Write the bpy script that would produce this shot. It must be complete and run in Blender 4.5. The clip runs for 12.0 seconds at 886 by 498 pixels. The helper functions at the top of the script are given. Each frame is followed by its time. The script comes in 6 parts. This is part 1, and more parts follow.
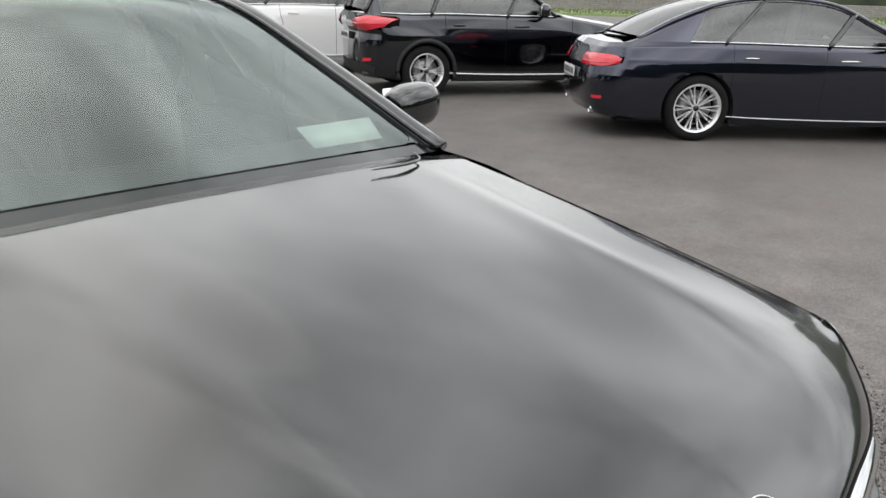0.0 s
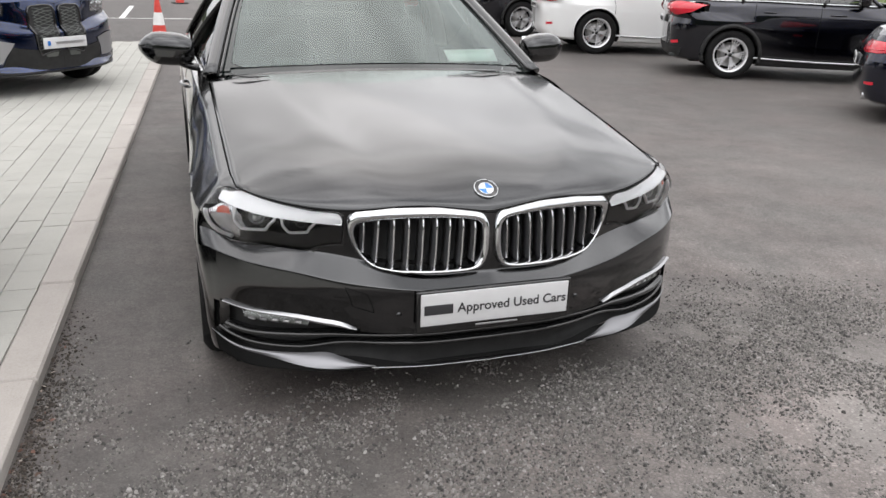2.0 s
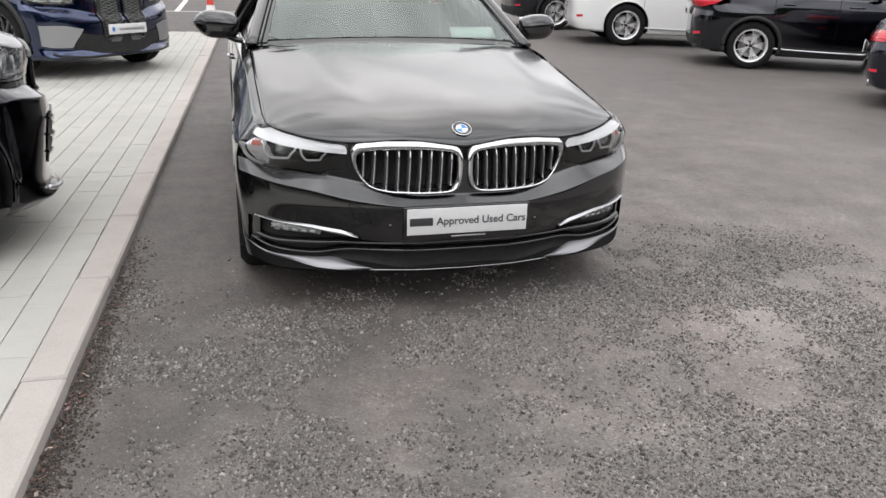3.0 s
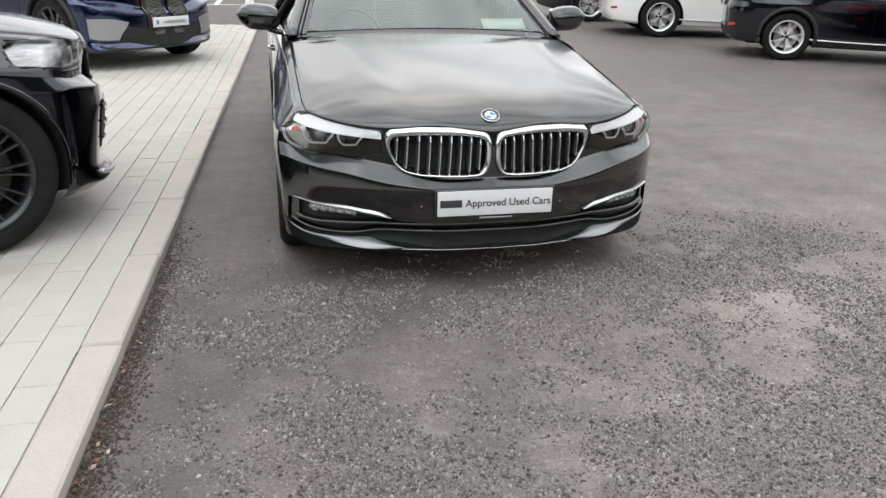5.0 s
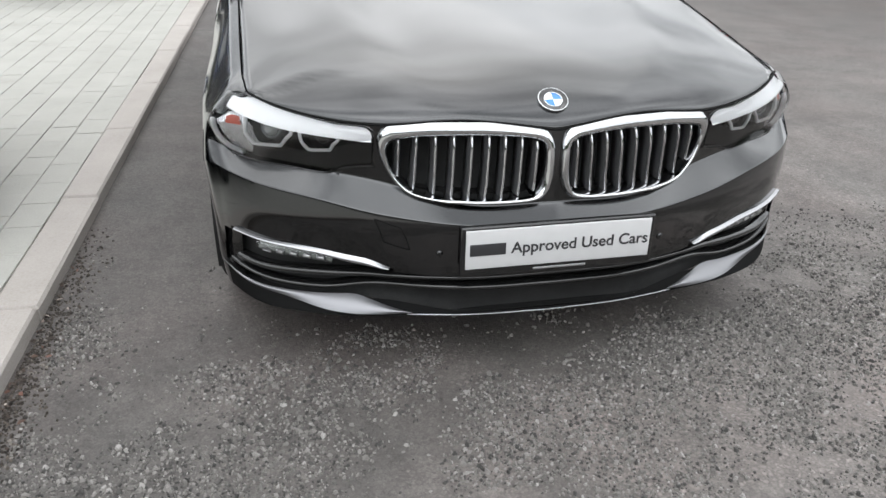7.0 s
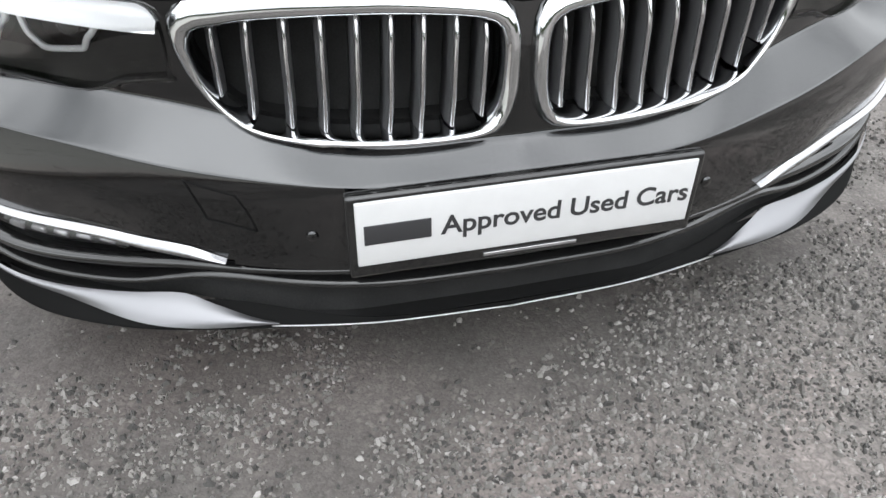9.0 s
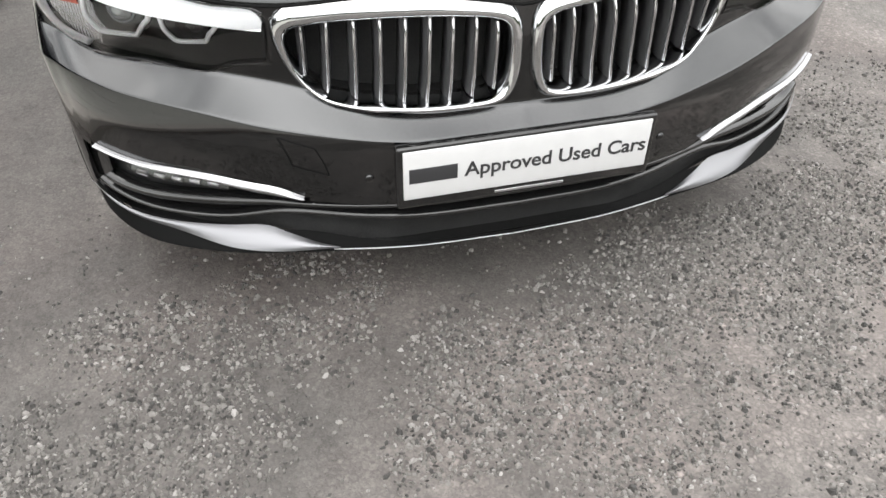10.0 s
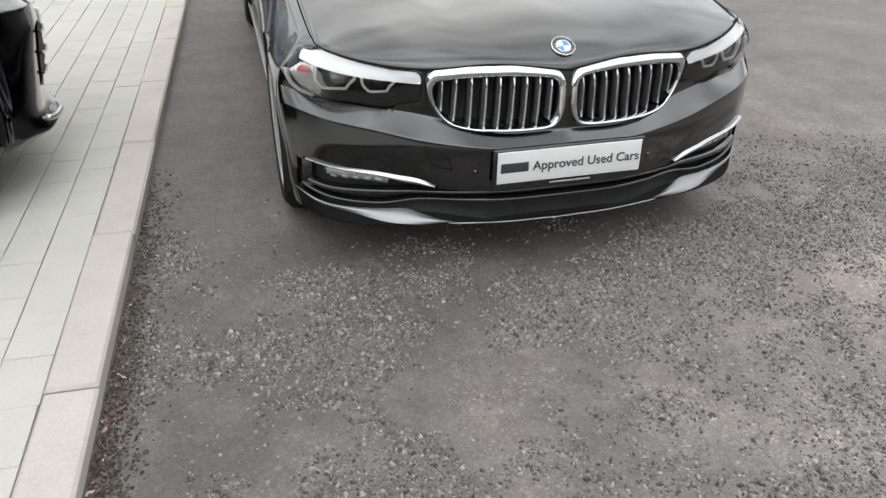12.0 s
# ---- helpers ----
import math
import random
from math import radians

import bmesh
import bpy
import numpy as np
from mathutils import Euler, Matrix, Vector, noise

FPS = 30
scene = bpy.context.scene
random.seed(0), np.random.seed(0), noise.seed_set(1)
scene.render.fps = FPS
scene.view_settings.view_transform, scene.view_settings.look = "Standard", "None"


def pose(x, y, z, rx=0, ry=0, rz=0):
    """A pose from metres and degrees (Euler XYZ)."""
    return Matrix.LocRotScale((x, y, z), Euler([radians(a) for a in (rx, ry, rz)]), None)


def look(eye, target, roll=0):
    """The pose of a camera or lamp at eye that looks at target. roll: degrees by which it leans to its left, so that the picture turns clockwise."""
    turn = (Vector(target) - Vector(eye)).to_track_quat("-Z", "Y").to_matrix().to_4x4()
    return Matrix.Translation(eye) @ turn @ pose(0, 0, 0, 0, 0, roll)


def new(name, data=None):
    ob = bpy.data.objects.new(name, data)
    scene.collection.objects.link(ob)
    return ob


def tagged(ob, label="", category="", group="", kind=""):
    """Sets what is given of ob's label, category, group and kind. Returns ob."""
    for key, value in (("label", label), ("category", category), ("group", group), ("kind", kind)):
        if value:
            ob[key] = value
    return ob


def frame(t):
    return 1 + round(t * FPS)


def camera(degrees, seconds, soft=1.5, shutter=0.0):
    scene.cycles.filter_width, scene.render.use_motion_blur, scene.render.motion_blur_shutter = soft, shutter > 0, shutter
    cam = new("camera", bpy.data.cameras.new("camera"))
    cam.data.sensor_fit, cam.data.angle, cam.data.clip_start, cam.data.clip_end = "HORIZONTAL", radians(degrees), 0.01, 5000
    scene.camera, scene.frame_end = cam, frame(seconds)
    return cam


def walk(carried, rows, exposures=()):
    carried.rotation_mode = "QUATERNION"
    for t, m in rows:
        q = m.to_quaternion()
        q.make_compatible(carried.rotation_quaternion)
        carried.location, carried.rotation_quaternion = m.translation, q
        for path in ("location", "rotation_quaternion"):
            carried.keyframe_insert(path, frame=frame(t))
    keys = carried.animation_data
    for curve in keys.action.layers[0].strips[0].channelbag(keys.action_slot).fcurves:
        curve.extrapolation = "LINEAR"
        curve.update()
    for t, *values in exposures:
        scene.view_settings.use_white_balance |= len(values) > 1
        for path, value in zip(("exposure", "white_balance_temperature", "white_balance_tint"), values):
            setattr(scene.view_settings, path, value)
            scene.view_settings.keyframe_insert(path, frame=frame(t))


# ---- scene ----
# ---- camera: hand-held, drawn back from the bonnet, then in again to the front plate and back ----
cam = camera(59.2, 12.0)
PATH = [
    (0, (-0.9375, -0.1386, 1.4652), (0.4118, 1.1642, 0.8306), 1.6),
    (0.5, (-1.015, -0.697, 1.458), (0.001, 0.891, 0.79), 2.3),
    (1, (-0.989, -1.243, 1.458), (-0.178, 0.455, 0.779), 2.2),
    (1.5, (-0.945, -1.734, 1.474), (-0.269, 0.019, 0.787), 2.1),
    (2, (-0.905, -2.18, 1.493), (-0.312, -0.4, 0.801), 1.9),
    (2.5, (-0.837, -2.581, 1.479), (-0.307, -0.782, 0.783), 1.9),
    (3, (-0.885, -2.961, 1.461), (-0.4, -1.152, 0.76), 1.8),
    (4.8, (-0.925, -3.228, 1.472), (-0.509, -1.41, 0.752), 1.4),
    (5, (-0.909, -3.14, 1.472), (-0.508, -1.318, 0.752), 1.4),
    (5.5, (-0.862, -2.759, 1.428), (-0.466, -0.943, 0.69), 1.4),
    (6, (-0.83, -2.424, 1.437), (-0.441, -0.621, 0.665), 1.3),
    (6.5, (-0.792, -2.051, 1.418), (-0.41, -0.276, 0.579), 1.1),
    (7, (-0.698, -1.764, 1.36), (-0.312, -0.02, 0.459), 1.3),
    (7.2, (-0.638, -1.639, 1.353), (-0.254, 0.08, 0.405), 1.3),
    (8.8, (-0.334, -0.886, 1.112), (0.031, 0.648, -0.118), 0.7),
    (9, (-0.331, -0.871, 1.123), (0.034, 0.635, -0.142), 0.6),
    (9.5, (-0.381, -0.978, 1.217), (-0.01, 0.482, -0.099), 0.6),
    (10, (-0.486, -1.208, 1.339), (-0.101, 0.24, 0.015), 0.8),
    (10.5, (-0.653, -1.465, 1.414), (-0.251, 0.019, 0.135), 0.8),
    (11, (-0.839, -1.727, 1.482), (-0.42, -0.189, 0.274), 0.8),
    (11.5, (-0.969, -2.044, 1.51), (-0.529, -0.437, 0.404), 0.8),
    (12, (-1.032, -2.23, 1.512), (-0.582, -0.564, 0.5), 0.7),
]
EXPOSURE = [(0, -.36, 6700, 10), (.5, -.45, 6650, 10), (1, -.45, 6650, 12), (1.5, -.35, 6650, 13), (2, -.25, 6700, 13), (3, -.22, 6700, 13), (5, -.13, 6650, 11), (6.5, -.17, 6550, 10),
            (7.2, -.06, 6500, 10), (8.8, .32, 6450, 10), (9, .34, 6500, 10), (9.5, .4, 6800, 11), (10.5, .4, 6800, 10), (11, .36, 6700, 10), (12, -.09, 6650, 10)]
walk(cam, [(t, look(eye, target, roll)) for t, eye, target, roll in PATH], EXPOSURE)

# ---- world and sun: a bright sky full of broken cloud ----
world = bpy.data.worlds.new("world")
scene.world = world
world.use_nodes = True
wn, wl = world.node_tree.nodes, world.node_tree.links
wn.clear()
w_out = wn.new("ShaderNodeOutputWorld")
w_bg = wn.new("ShaderNodeBackground")
w_sky = wn.new("ShaderNodeTexSky")
w_sky.sky_type = "NISHITA"
w_sky.sun_disc = False
w_sky.sun_elevation, w_sky.sun_rotation = radians(50), radians(10)
w_sky.air_density, w_sky.dust_density = 1.0, 5.0
w_at = wn.new("ShaderNodeTexCoord")
w_map = wn.new("ShaderNodeMapping")
w_map.inputs["Scale"].default_value = (1.0, 1.0, 2.2)
w_map.inputs["Location"].default_value = (1.4, 2.3, 0.6)
w_noise = wn.new("ShaderNodeTexNoise")
w_noise.inputs["Scale"].default_value = 2.2
w_noise.inputs["Detail"].default_value = 3.5
w_noise.inputs["Roughness"].default_value = 0.46
w_noise.inputs["Distortion"].default_value = 0.1
w_ramp = wn.new("ShaderNodeValToRGB")
w_ramp.color_ramp.elements[0].position, w_ramp.color_ramp.elements[0].color = 0.34, (8.5, 8.9, 9.3, 1)
w_ramp.color_ramp.elements[1].position, w_ramp.color_ramp.elements[1].color = 0.68, (23.4, 24.1, 24.8, 1)
w_mix = wn.new("ShaderNodeMix")
w_mix.data_type = "RGBA"
w_mix.inputs[0].default_value = 0.94
w_bg.inputs["Strength"].default_value = 0.1
wl.new(w_at.outputs["Generated"], w_map.inputs[0])
wl.new(w_map.outputs[0], w_noise.inputs["Vector"])
wl.new(w_noise.outputs["Fac"], w_ramp.inputs[0])
wl.new(w_sky.outputs[0], w_mix.inputs[6])
w_sep = wn.new("ShaderNodeSeparateXYZ")
w_low = wn.new("ShaderNodeMapRange")
w_low.inputs["From Min"].default_value, w_low.inputs["From Max"].default_value = 0.0, 1.0
w_low.inputs["To Min"].default_value, w_low.inputs["To Max"].default_value = 0.95, 1.8
w_scale = wn.new("ShaderNodeVectorMath")
w_scale.operation = "SCALE"
wl.new(w_at.outputs["Generated"], w_sep.inputs[0])
wl.new(w_sep.outputs[2], w_low.inputs["Value"])
wl.new(w_ramp.outputs[0], w_scale.inputs[0])
# the cloud is brightest round the hidden sun, behind the parked car
w_side = wn.new("ShaderNodeMath")
w_side.operation = "MULTIPLY_ADD"
w_side.inputs[1].default_value, w_side.inputs[2].default_value = -0.3, 1.0
w_prod = wn.new("ShaderNodeMath")
w_prod.operation = "MULTIPLY"
wl.new(w_sep.outputs[1], w_side.inputs[0])
wl.new(w_side.outputs[0], w_prod.inputs[0])
wl.new(w_low.outputs[0], w_prod.inputs[1])
wl.new(w_prod.outputs[0], w_scale.inputs["Scale"])
wl.new(w_scale.outputs[0], w_mix.inputs[7])
wl.new(w_mix.outputs[2], w_bg.inputs[0])
wl.new(w_bg.outputs[0], w_out.inputs[0])
sun = new("sun", bpy.data.lights.new("sun", "SUN"))
sun.data.energy, sun.data.angle, sun.data.color = 0.35, radians(70), (1.0, 0.96, 0.91)
sun.matrix_world = look((0, 0, 20), (3, -14, 0))

# ---- materials ----
def material(name, color, rough=0.5, metal=0.0, coat=0.0, spec=0.5):
    m = bpy.data.materials.new(name)
    m.use_nodes = True
    b = m.node_tree.nodes["Principled BSDF"]
    b.inputs["Base Color"].default_value = (*color, 1)
    b.inputs["Roughness"].default_value = rough
    b.inputs["Metallic"].default_value = metal
    b.inputs["Coat Weight"].default_value = coat
    b.inputs["Coat Roughness"].default_value = 0.03
    b.inputs["Specular IOR Level"].default_value = spec
    return m


def node(m, kind, **values):
    n = m.node_tree.nodes.new(kind)
    for key, value in values.items():
        n.inputs[key.replace("_", " ")].default_value = value
    return n


def wire(m, a, b):
    m.node_tree.links.new(a, b)


def bsdf(m):
    return m.node_tree.nodes["Principled BSDF"]


def ramp(m, fac, stops):
    r = m.node_tree.nodes.new("ShaderNodeValToRGB")
    while len(r.color_ramp.elements) < len(stops):
        r.color_ramp.elements.new(0.5)
    for e, (p, c) in zip(r.color_ramp.elements, stops):
        e.position, e.color = p, (*c, 1)
    wire(m, fac, r.inputs[0])
    return r.outputs[0]


def coords(m):
    return m.node_tree.nodes.new("ShaderNodeTexCoord").outputs["Object"]


def world_coords(m):
    return m.node_tree.nodes.new("ShaderNodeNewGeometry").outputs["Position"]


def noise_tex(m, scale, detail=4.0, rough=0.55, where=None):
    n = node(m, "ShaderNodeTexNoise", Scale=scale, Detail=detail, Roughness=rough)
    wire(m, where or coords(m), n.inputs["Vector"])
    return n.outputs["Fac"]


def bump(m, height, strength, distance):
    b = node(m, "ShaderNodeBump", Strength=strength, Distance=distance)
    wire(m, height, b.inputs["Height"])
    wire(m, b.outputs[0], bsdf(m).inputs["Normal"])


def speckled(name, dark, light, scale, rough=0.6, depth=0.002, strength=0.3, metal=0.0):
    """A surface whose colour varies softly at two scales, with fine relief."""
    m = material(name, light, rough, metal)
    at = world_coords(m)
    fine, broad = noise_tex(m, scale, 6, 0.6, at), noise_tex(m, scale / 14, 3, 0.5, at)
    mix = node(m, "ShaderNodeMath")
    mix.operation = "MULTIPLY_ADD"
    wire(m, fine, mix.inputs[0])
    mix.inputs[1].default_value = 0.6
    half = node(m, "ShaderNodeMath")
    half.operation = "MULTIPLY"
    wire(m, broad, half.inputs[0])
    half.inputs[1].default_value = 0.4
    wire(m, half.outputs[0], mix.inputs[2])
    wire(m, ramp(m, mix.outputs[0], [(0.35, dark), (0.65, light)]), bsdf(m).inputs["Base Color"])
    bump(m, fine, strength, depth)
    return m


def car_paint(name, base, flake, coat=1.0):
    """Metallic paint under clear coat, with fine flake, faint orange peel and a little dust."""
    m = material(name, base, 0.2, 0.97, coat, 0.1)
    bsdf(m).inputs["Coat IOR"].default_value = 1.68
    at = coords(m)
    flakes = noise_tex(m, 900, 2, 0.6, at)
    dull, lit = [tuple(b + k * (f - b) for b, f in zip(base, flake)) for k in (.18, .46)]
    wire(m, ramp(m, flakes, [(0.4, dull), (0.75, lit)]), bsdf(m).inputs["Base Color"])
    dust = noise_tex(m, 3.0, 5, 0.6, at)
    d = node(m, "ShaderNodeMapRange", To_Min=0.02, To_Max=0.09)
    wire(m, dust, d.inputs["Value"])
    wire(m, d.outputs[0], bsdf(m).inputs["Coat Roughness"])
    peel = node(m, "ShaderNodeBump", Strength=0.03, Distance=0.001)
    wire(m, noise_tex(m, 260, 1, 0.5, at), peel.inputs["Height"])
    wire(m, peel.outputs[0], bsdf(m).inputs["Coat Normal"])
    return m


def glass(name, tint, ior=1.5, gloss_rough=0.01, sheen=(1, 1, 1)):
    """Thin glass: tinted see-through with a mirror gloss that grows at a slant."""
    m = bpy.data.materials.new(name)
    m.use_nodes = True
    t = m.node_tree
    t.nodes.clear()
    out = t.nodes.new("ShaderNodeOutputMaterial")
    see = t.nodes.new("ShaderNodeBsdfTransparent")
    see.inputs[0].default_value = (*tint, 1)
    shine = t.nodes.new("ShaderNodeBsdfGlossy")
    shine.inputs["Color"].default_value = (*sheen, 1)
    shine.inputs["Roughness"].default_value = gloss_rough
    fres = t.nodes.new("ShaderNodeFresnel")
    fres.inputs[0].default_value = ior
    mix = t.nodes.new("ShaderNodeMixShader")
    t.links.new(fres.outputs[0], mix.inputs[0])
    t.links.new(see.outputs[0], mix.inputs[1])
    t.links.new(shine.outputs[0], mix.inputs[2])
    t.links.new(mix.outputs[0], out.inputs[0])
    return m


PAINT_GREY = car_paint("dark_grey_metallic_paint", (0.01, 0.0108, 0.0113), (0.044, 0.0465, 0.049))
PAINT_NAVY = car_paint("carbon_black_paint", (0.002, 0.0035, 0.016), (0.006, 0.011, 0.045))
PAINT_BLUE = car_paint("blue_paint", (0.001, 0.0085, 0.042), (0.005, 0.03, 0.125))
PAINT_BLACK = car_paint("black_paint", (0.003, 0.0035, 0.009), (0.009, 0.01, 0.022))
PAINT_WHITE = car_paint("white_paint", (0.74, 0.74, 0.73), (0.8, 0.8, 0.79))
bsdf(PAINT_WHITE).inputs["Metallic"].default_value = 0.0
CHROME = material("chrome", (0.62, 0.63, 0.64), 0.09, 1.0)
SLAT_METAL = material("bright_slat_metal", (0.6, 0.6, 0.61), 0.16, 1.0)
SATIN = speckled("satin_silver", (0.5, 0.5, 0.51), (0.66, 0.66, 0.67), 60, 0.28, 0.0005, 0.1, 0.9)
LIP_METAL = material("dark_satin_metal", (0.24, 0.24, 0.25), 0.38, 0.85, 0.15)
PEARL = material("light_guide", (0.84, 0.85, 0.86), 0.3, 0.0, 0.5)
GLOSS_BLACK = material("gloss_black", (0.008, 0.008, 0.008), 0.12, 0.0, 0.6)
PLASTIC = speckled("black_plastic", (0.012, 0.012, 0.012), (0.028, 0.028, 0.028), 300, 0.55, 0.0006, 0.25)
DARK = material("engine_bay_dark", (0.004, 0.004, 0.004), 0.8, spec=0.15)
RUBBER = speckled("tyre_rubber", (0.007, 0.007, 0.007), (0.018, 0.018, 0.018), 90, 0.9, 0.001, 0.3)
PRISM = material("prismatic_reflector", (0.8, 0.8, 0.82), 0.16, 0.9)
ribs = node(PRISM, "ShaderNodeTexWave", Scale=55.0, Distortion=3.0)
wire(PRISM, coords(PRISM), ribs.inputs["Vector"])
bump(PRISM, ribs.outputs["Fac"], 0.6, 0.004)
LENS_BALL = material("projector_glass", (0.3, 0.32, 0.33), 0.08, 0.7, 1.0)
bsdf(RUBBER).inputs["Specular IOR Level"].default_value = 0.15
bsdf(PLASTIC).inputs["Specular IOR Level"].default_value = 0.3
LED = material("led_strip", (0.75, 0.75, 0.77), 0.2, 0.3)
STRIP_METAL = material("fog_strip_metal", (0.42, 0.42, 0.43), 0.2, 1.0)
CLEAR = glass("clear_lens", (0.985, 0.985, 0.985))
SCREEN = glass("windscreen_glass", (0.7, 0.8, 0.76), 2.02, 0.01, (0.9, 1.0, 0.97))
FRIT = material("frit_glass", (0.012, 0.017, 0.016), 0.1, 0.0, 0.25)
SIDE_GLASS = glass("side_window_glass", (0.28, 0.3, 0.3), 1.8)
RED_LENS = material("red_lens", (0.6, 0.012, 0.03), 0.1, 0.0, 1.0)
AMBER = material("amber_reflector", (0.42, 0.1, 0.07), 0.25, 0.0, 0.8)
ALLOY = speckled("silver_alloy", (0.72, 0.72, 0.73), (0.86, 0.86, 0.87), 40, 0.25, 0.0004, 0.1, 0.6)
ALLOY_DARK = material("dark_alloy", (0.03, 0.03, 0.032), 0.3, 0.6, 0.4)
PANEL_SILVER = material("pale_panel", (0.34, 0.34, 0.35), 0.35, 0.6)
FIN = material("grille_fin", (0.15, 0.15, 0.155), 0.32, 0.5)
LINER = speckled("pale_lining", (0.45, 0.46, 0.44), (0.55, 0.56, 0.54), 90, 0.85, 0.0004, 0.2)
MESH_GREY = material("grille_mesh_grey", (0.16, 0.17, 0.16), 0.35, 0.6)
DISC_STEEL = speckled("brake_disc_steel", (0.2, 0.2, 0.2), (0.36, 0.35, 0.34), 120, 0.4, 0.0004, 0.2, 0.9)
CABIN = speckled("cabin_trim", (0.022, 0.024, 0.024), (0.035, 0.038, 0.037), 160, 0.7, 0.0005, 0.2)
SEAT = speckled("seat_leather", (0.02, 0.021, 0.021), (0.032, 0.034, 0.033), 120, 0.5, 0.0006, 0.25)
PLATE_WHITE = speckled("plate_white", (0.56, 0.56, 0.56), (0.61, 0.61, 0.61), 20, 0.35, 0.0001, 0.05)
INK = material("plate_ink", (0.03, 0.03, 0.032), 0.5)
PAPER = speckled("paper_permit", (0.7, 0.84, 0.76), (0.86, 0.9, 0.87), 12, 0.7, 0.0002, 0.1)
BADGE_BLUE = material("badge_blue", (0.03, 0.2, 0.6), 0.15, 0.2, 1.0)
BADGE_WHITE = material("badge_white", (0.75, 0.76, 0.78), 0.2, 0.0, 1.0)

# ---- building helpers ----
def as_mesh(name, verts, faces, mats, smooth=True, slots=None):
    me = bpy.data.meshes.new(name)
    me.from_pydata([tuple(v) for v in verts], [], faces)
    for m in mats if isinstance(mats, (list, tuple)) else [mats]:
        me.materials.append(m)
    if slots:
        me.polygons.foreach_set("material_index", slots)
    me.polygons.foreach_set("use_smooth", [smooth] * len(me.polygons))
    me.update()
    return me


OUTWARD = [CLEAR, SCREEN, SIDE_GLASS]


def outward(piece, heart=(0, 2.4, 0.5)):
    """Turns a thin sheet so that its faces look away from the car's heart."""
    v = np.asarray([tuple(p) for p in piece[0]])
    out = 0.0
    for q in piece[1]:
        a, b, c = v[q[0]], v[q[1]], v[q[2]]
        out += np.dot(np.cross(b - a, c - a), (a + b + c) / 3 - heart)
    return piece if out > 0 else (piece[0], [list(q)[::-1] for q in piece[1]])


def part(name, data, mats, parent, label="", smooth=True):
    """Links a bmesh, or (verts, faces), as one mesh object under a thing or a part."""
    if isinstance(data, bmesh.types.BMesh):
        me = bpy.data.meshes.new(name)
        data.to_mesh(me)
        data.free()
        for m in mats if isinstance(mats, (list, tuple)) else [mats]:
            me.materials.append(m)
        me.polygons.foreach_set("use_smooth", [smooth] * len(me.polygons))
    else:
        if mats in OUTWARD:
            data = outward(data)
        me = as_mesh(name, data[0], data[1], mats, smooth)
    ob = new(name, me)
    ob.parent = parent
    if label:
        ob["label"] = label
    return ob


def empty(name, m, label, category, group="", kind=""):
    ob = new(name)
    ob.empty_display_size = 0.2
    ob.matrix_world = m
    return tagged(ob, label, category, group, kind)


def spline(points, t):
    """Catmull-Rom through points at the parameters t (0 to len - 1)."""
    p = np.asarray(points, float)
    p = np.vstack([2 * p[0] - p[1], p, 2 * p[-1] - p[-2]])
    t = np.clip(np.asarray(t, float), 0, len(p) - 3)
    i = np.minimum(t.astype(int), len(p) - 4)
    f = (t - i)[:, None]
    a, b, c, d = p[i], p[i + 1], p[i + 2], p[i + 3]
    return 0.5 * (2 * b + (c - a) * f + (2 * a - 5 * b + 4 * c - d) * f * f + (3 * b - a - 3 * c + d) * f ** 3)


def spread(points, n):
    """n points along the spline at even lengths."""
    fine = spline(points, np.linspace(0, len(points) - 1, 12 * len(points)))
    d = np.concatenate([[0], np.cumsum(np.linalg.norm(np.diff(fine, axis=0), axis=1))])
    at = np.linspace(0, d[-1], n)
    return np.stack([np.interp(at, d, fine[:, k]) for k in range(fine.shape[1])], 1)


def grid_faces(n, m, base=0, loop=False, flip=False):
    faces = []
    for i in range(n if loop else n - 1):
        for j in range(m - 1):
            q = [base + (i % n) * m + j, base + ((i + 1) % n) * m + j, base + ((i + 1) % n) * m + j + 1, base + (i % n) * m + j + 1]
            faces.append(q[::-1] if flip else q)
    return faces


def sheet(rows, flip=False, loop=False):
    rows = np.asarray(rows, float)
    n, m = rows.shape[:2]
    return rows.reshape(-1, 3), grid_faces(n, m, 0, loop, flip)


def thick(rows, normal_rows, depth):
    """A sheet with a back and closed rims."""
    rows = np.asarray(rows, float)
    back = rows - np.asarray(normal_rows, float) * depth
    n, m = rows.shape[:2]
    v = np.vstack([rows.reshape(-1, 3), back.reshape(-1, 3)])
    f = grid_faces(n, m) + grid_faces(n, m, n * m, False, True)
    rim = [i * m for i in range(n)] + [(n - 1) * m + j for j in range(1, m)] + [i * m + m - 1 for i in range(n - 2, -1, -1)] + [j for j in range(m - 2, 0, -1)]
    k = n * m
    for a, b in zip(rim, rim[1:] + rim[:1]):
        f.append([b, a, a + k, b + k])
    return v, f


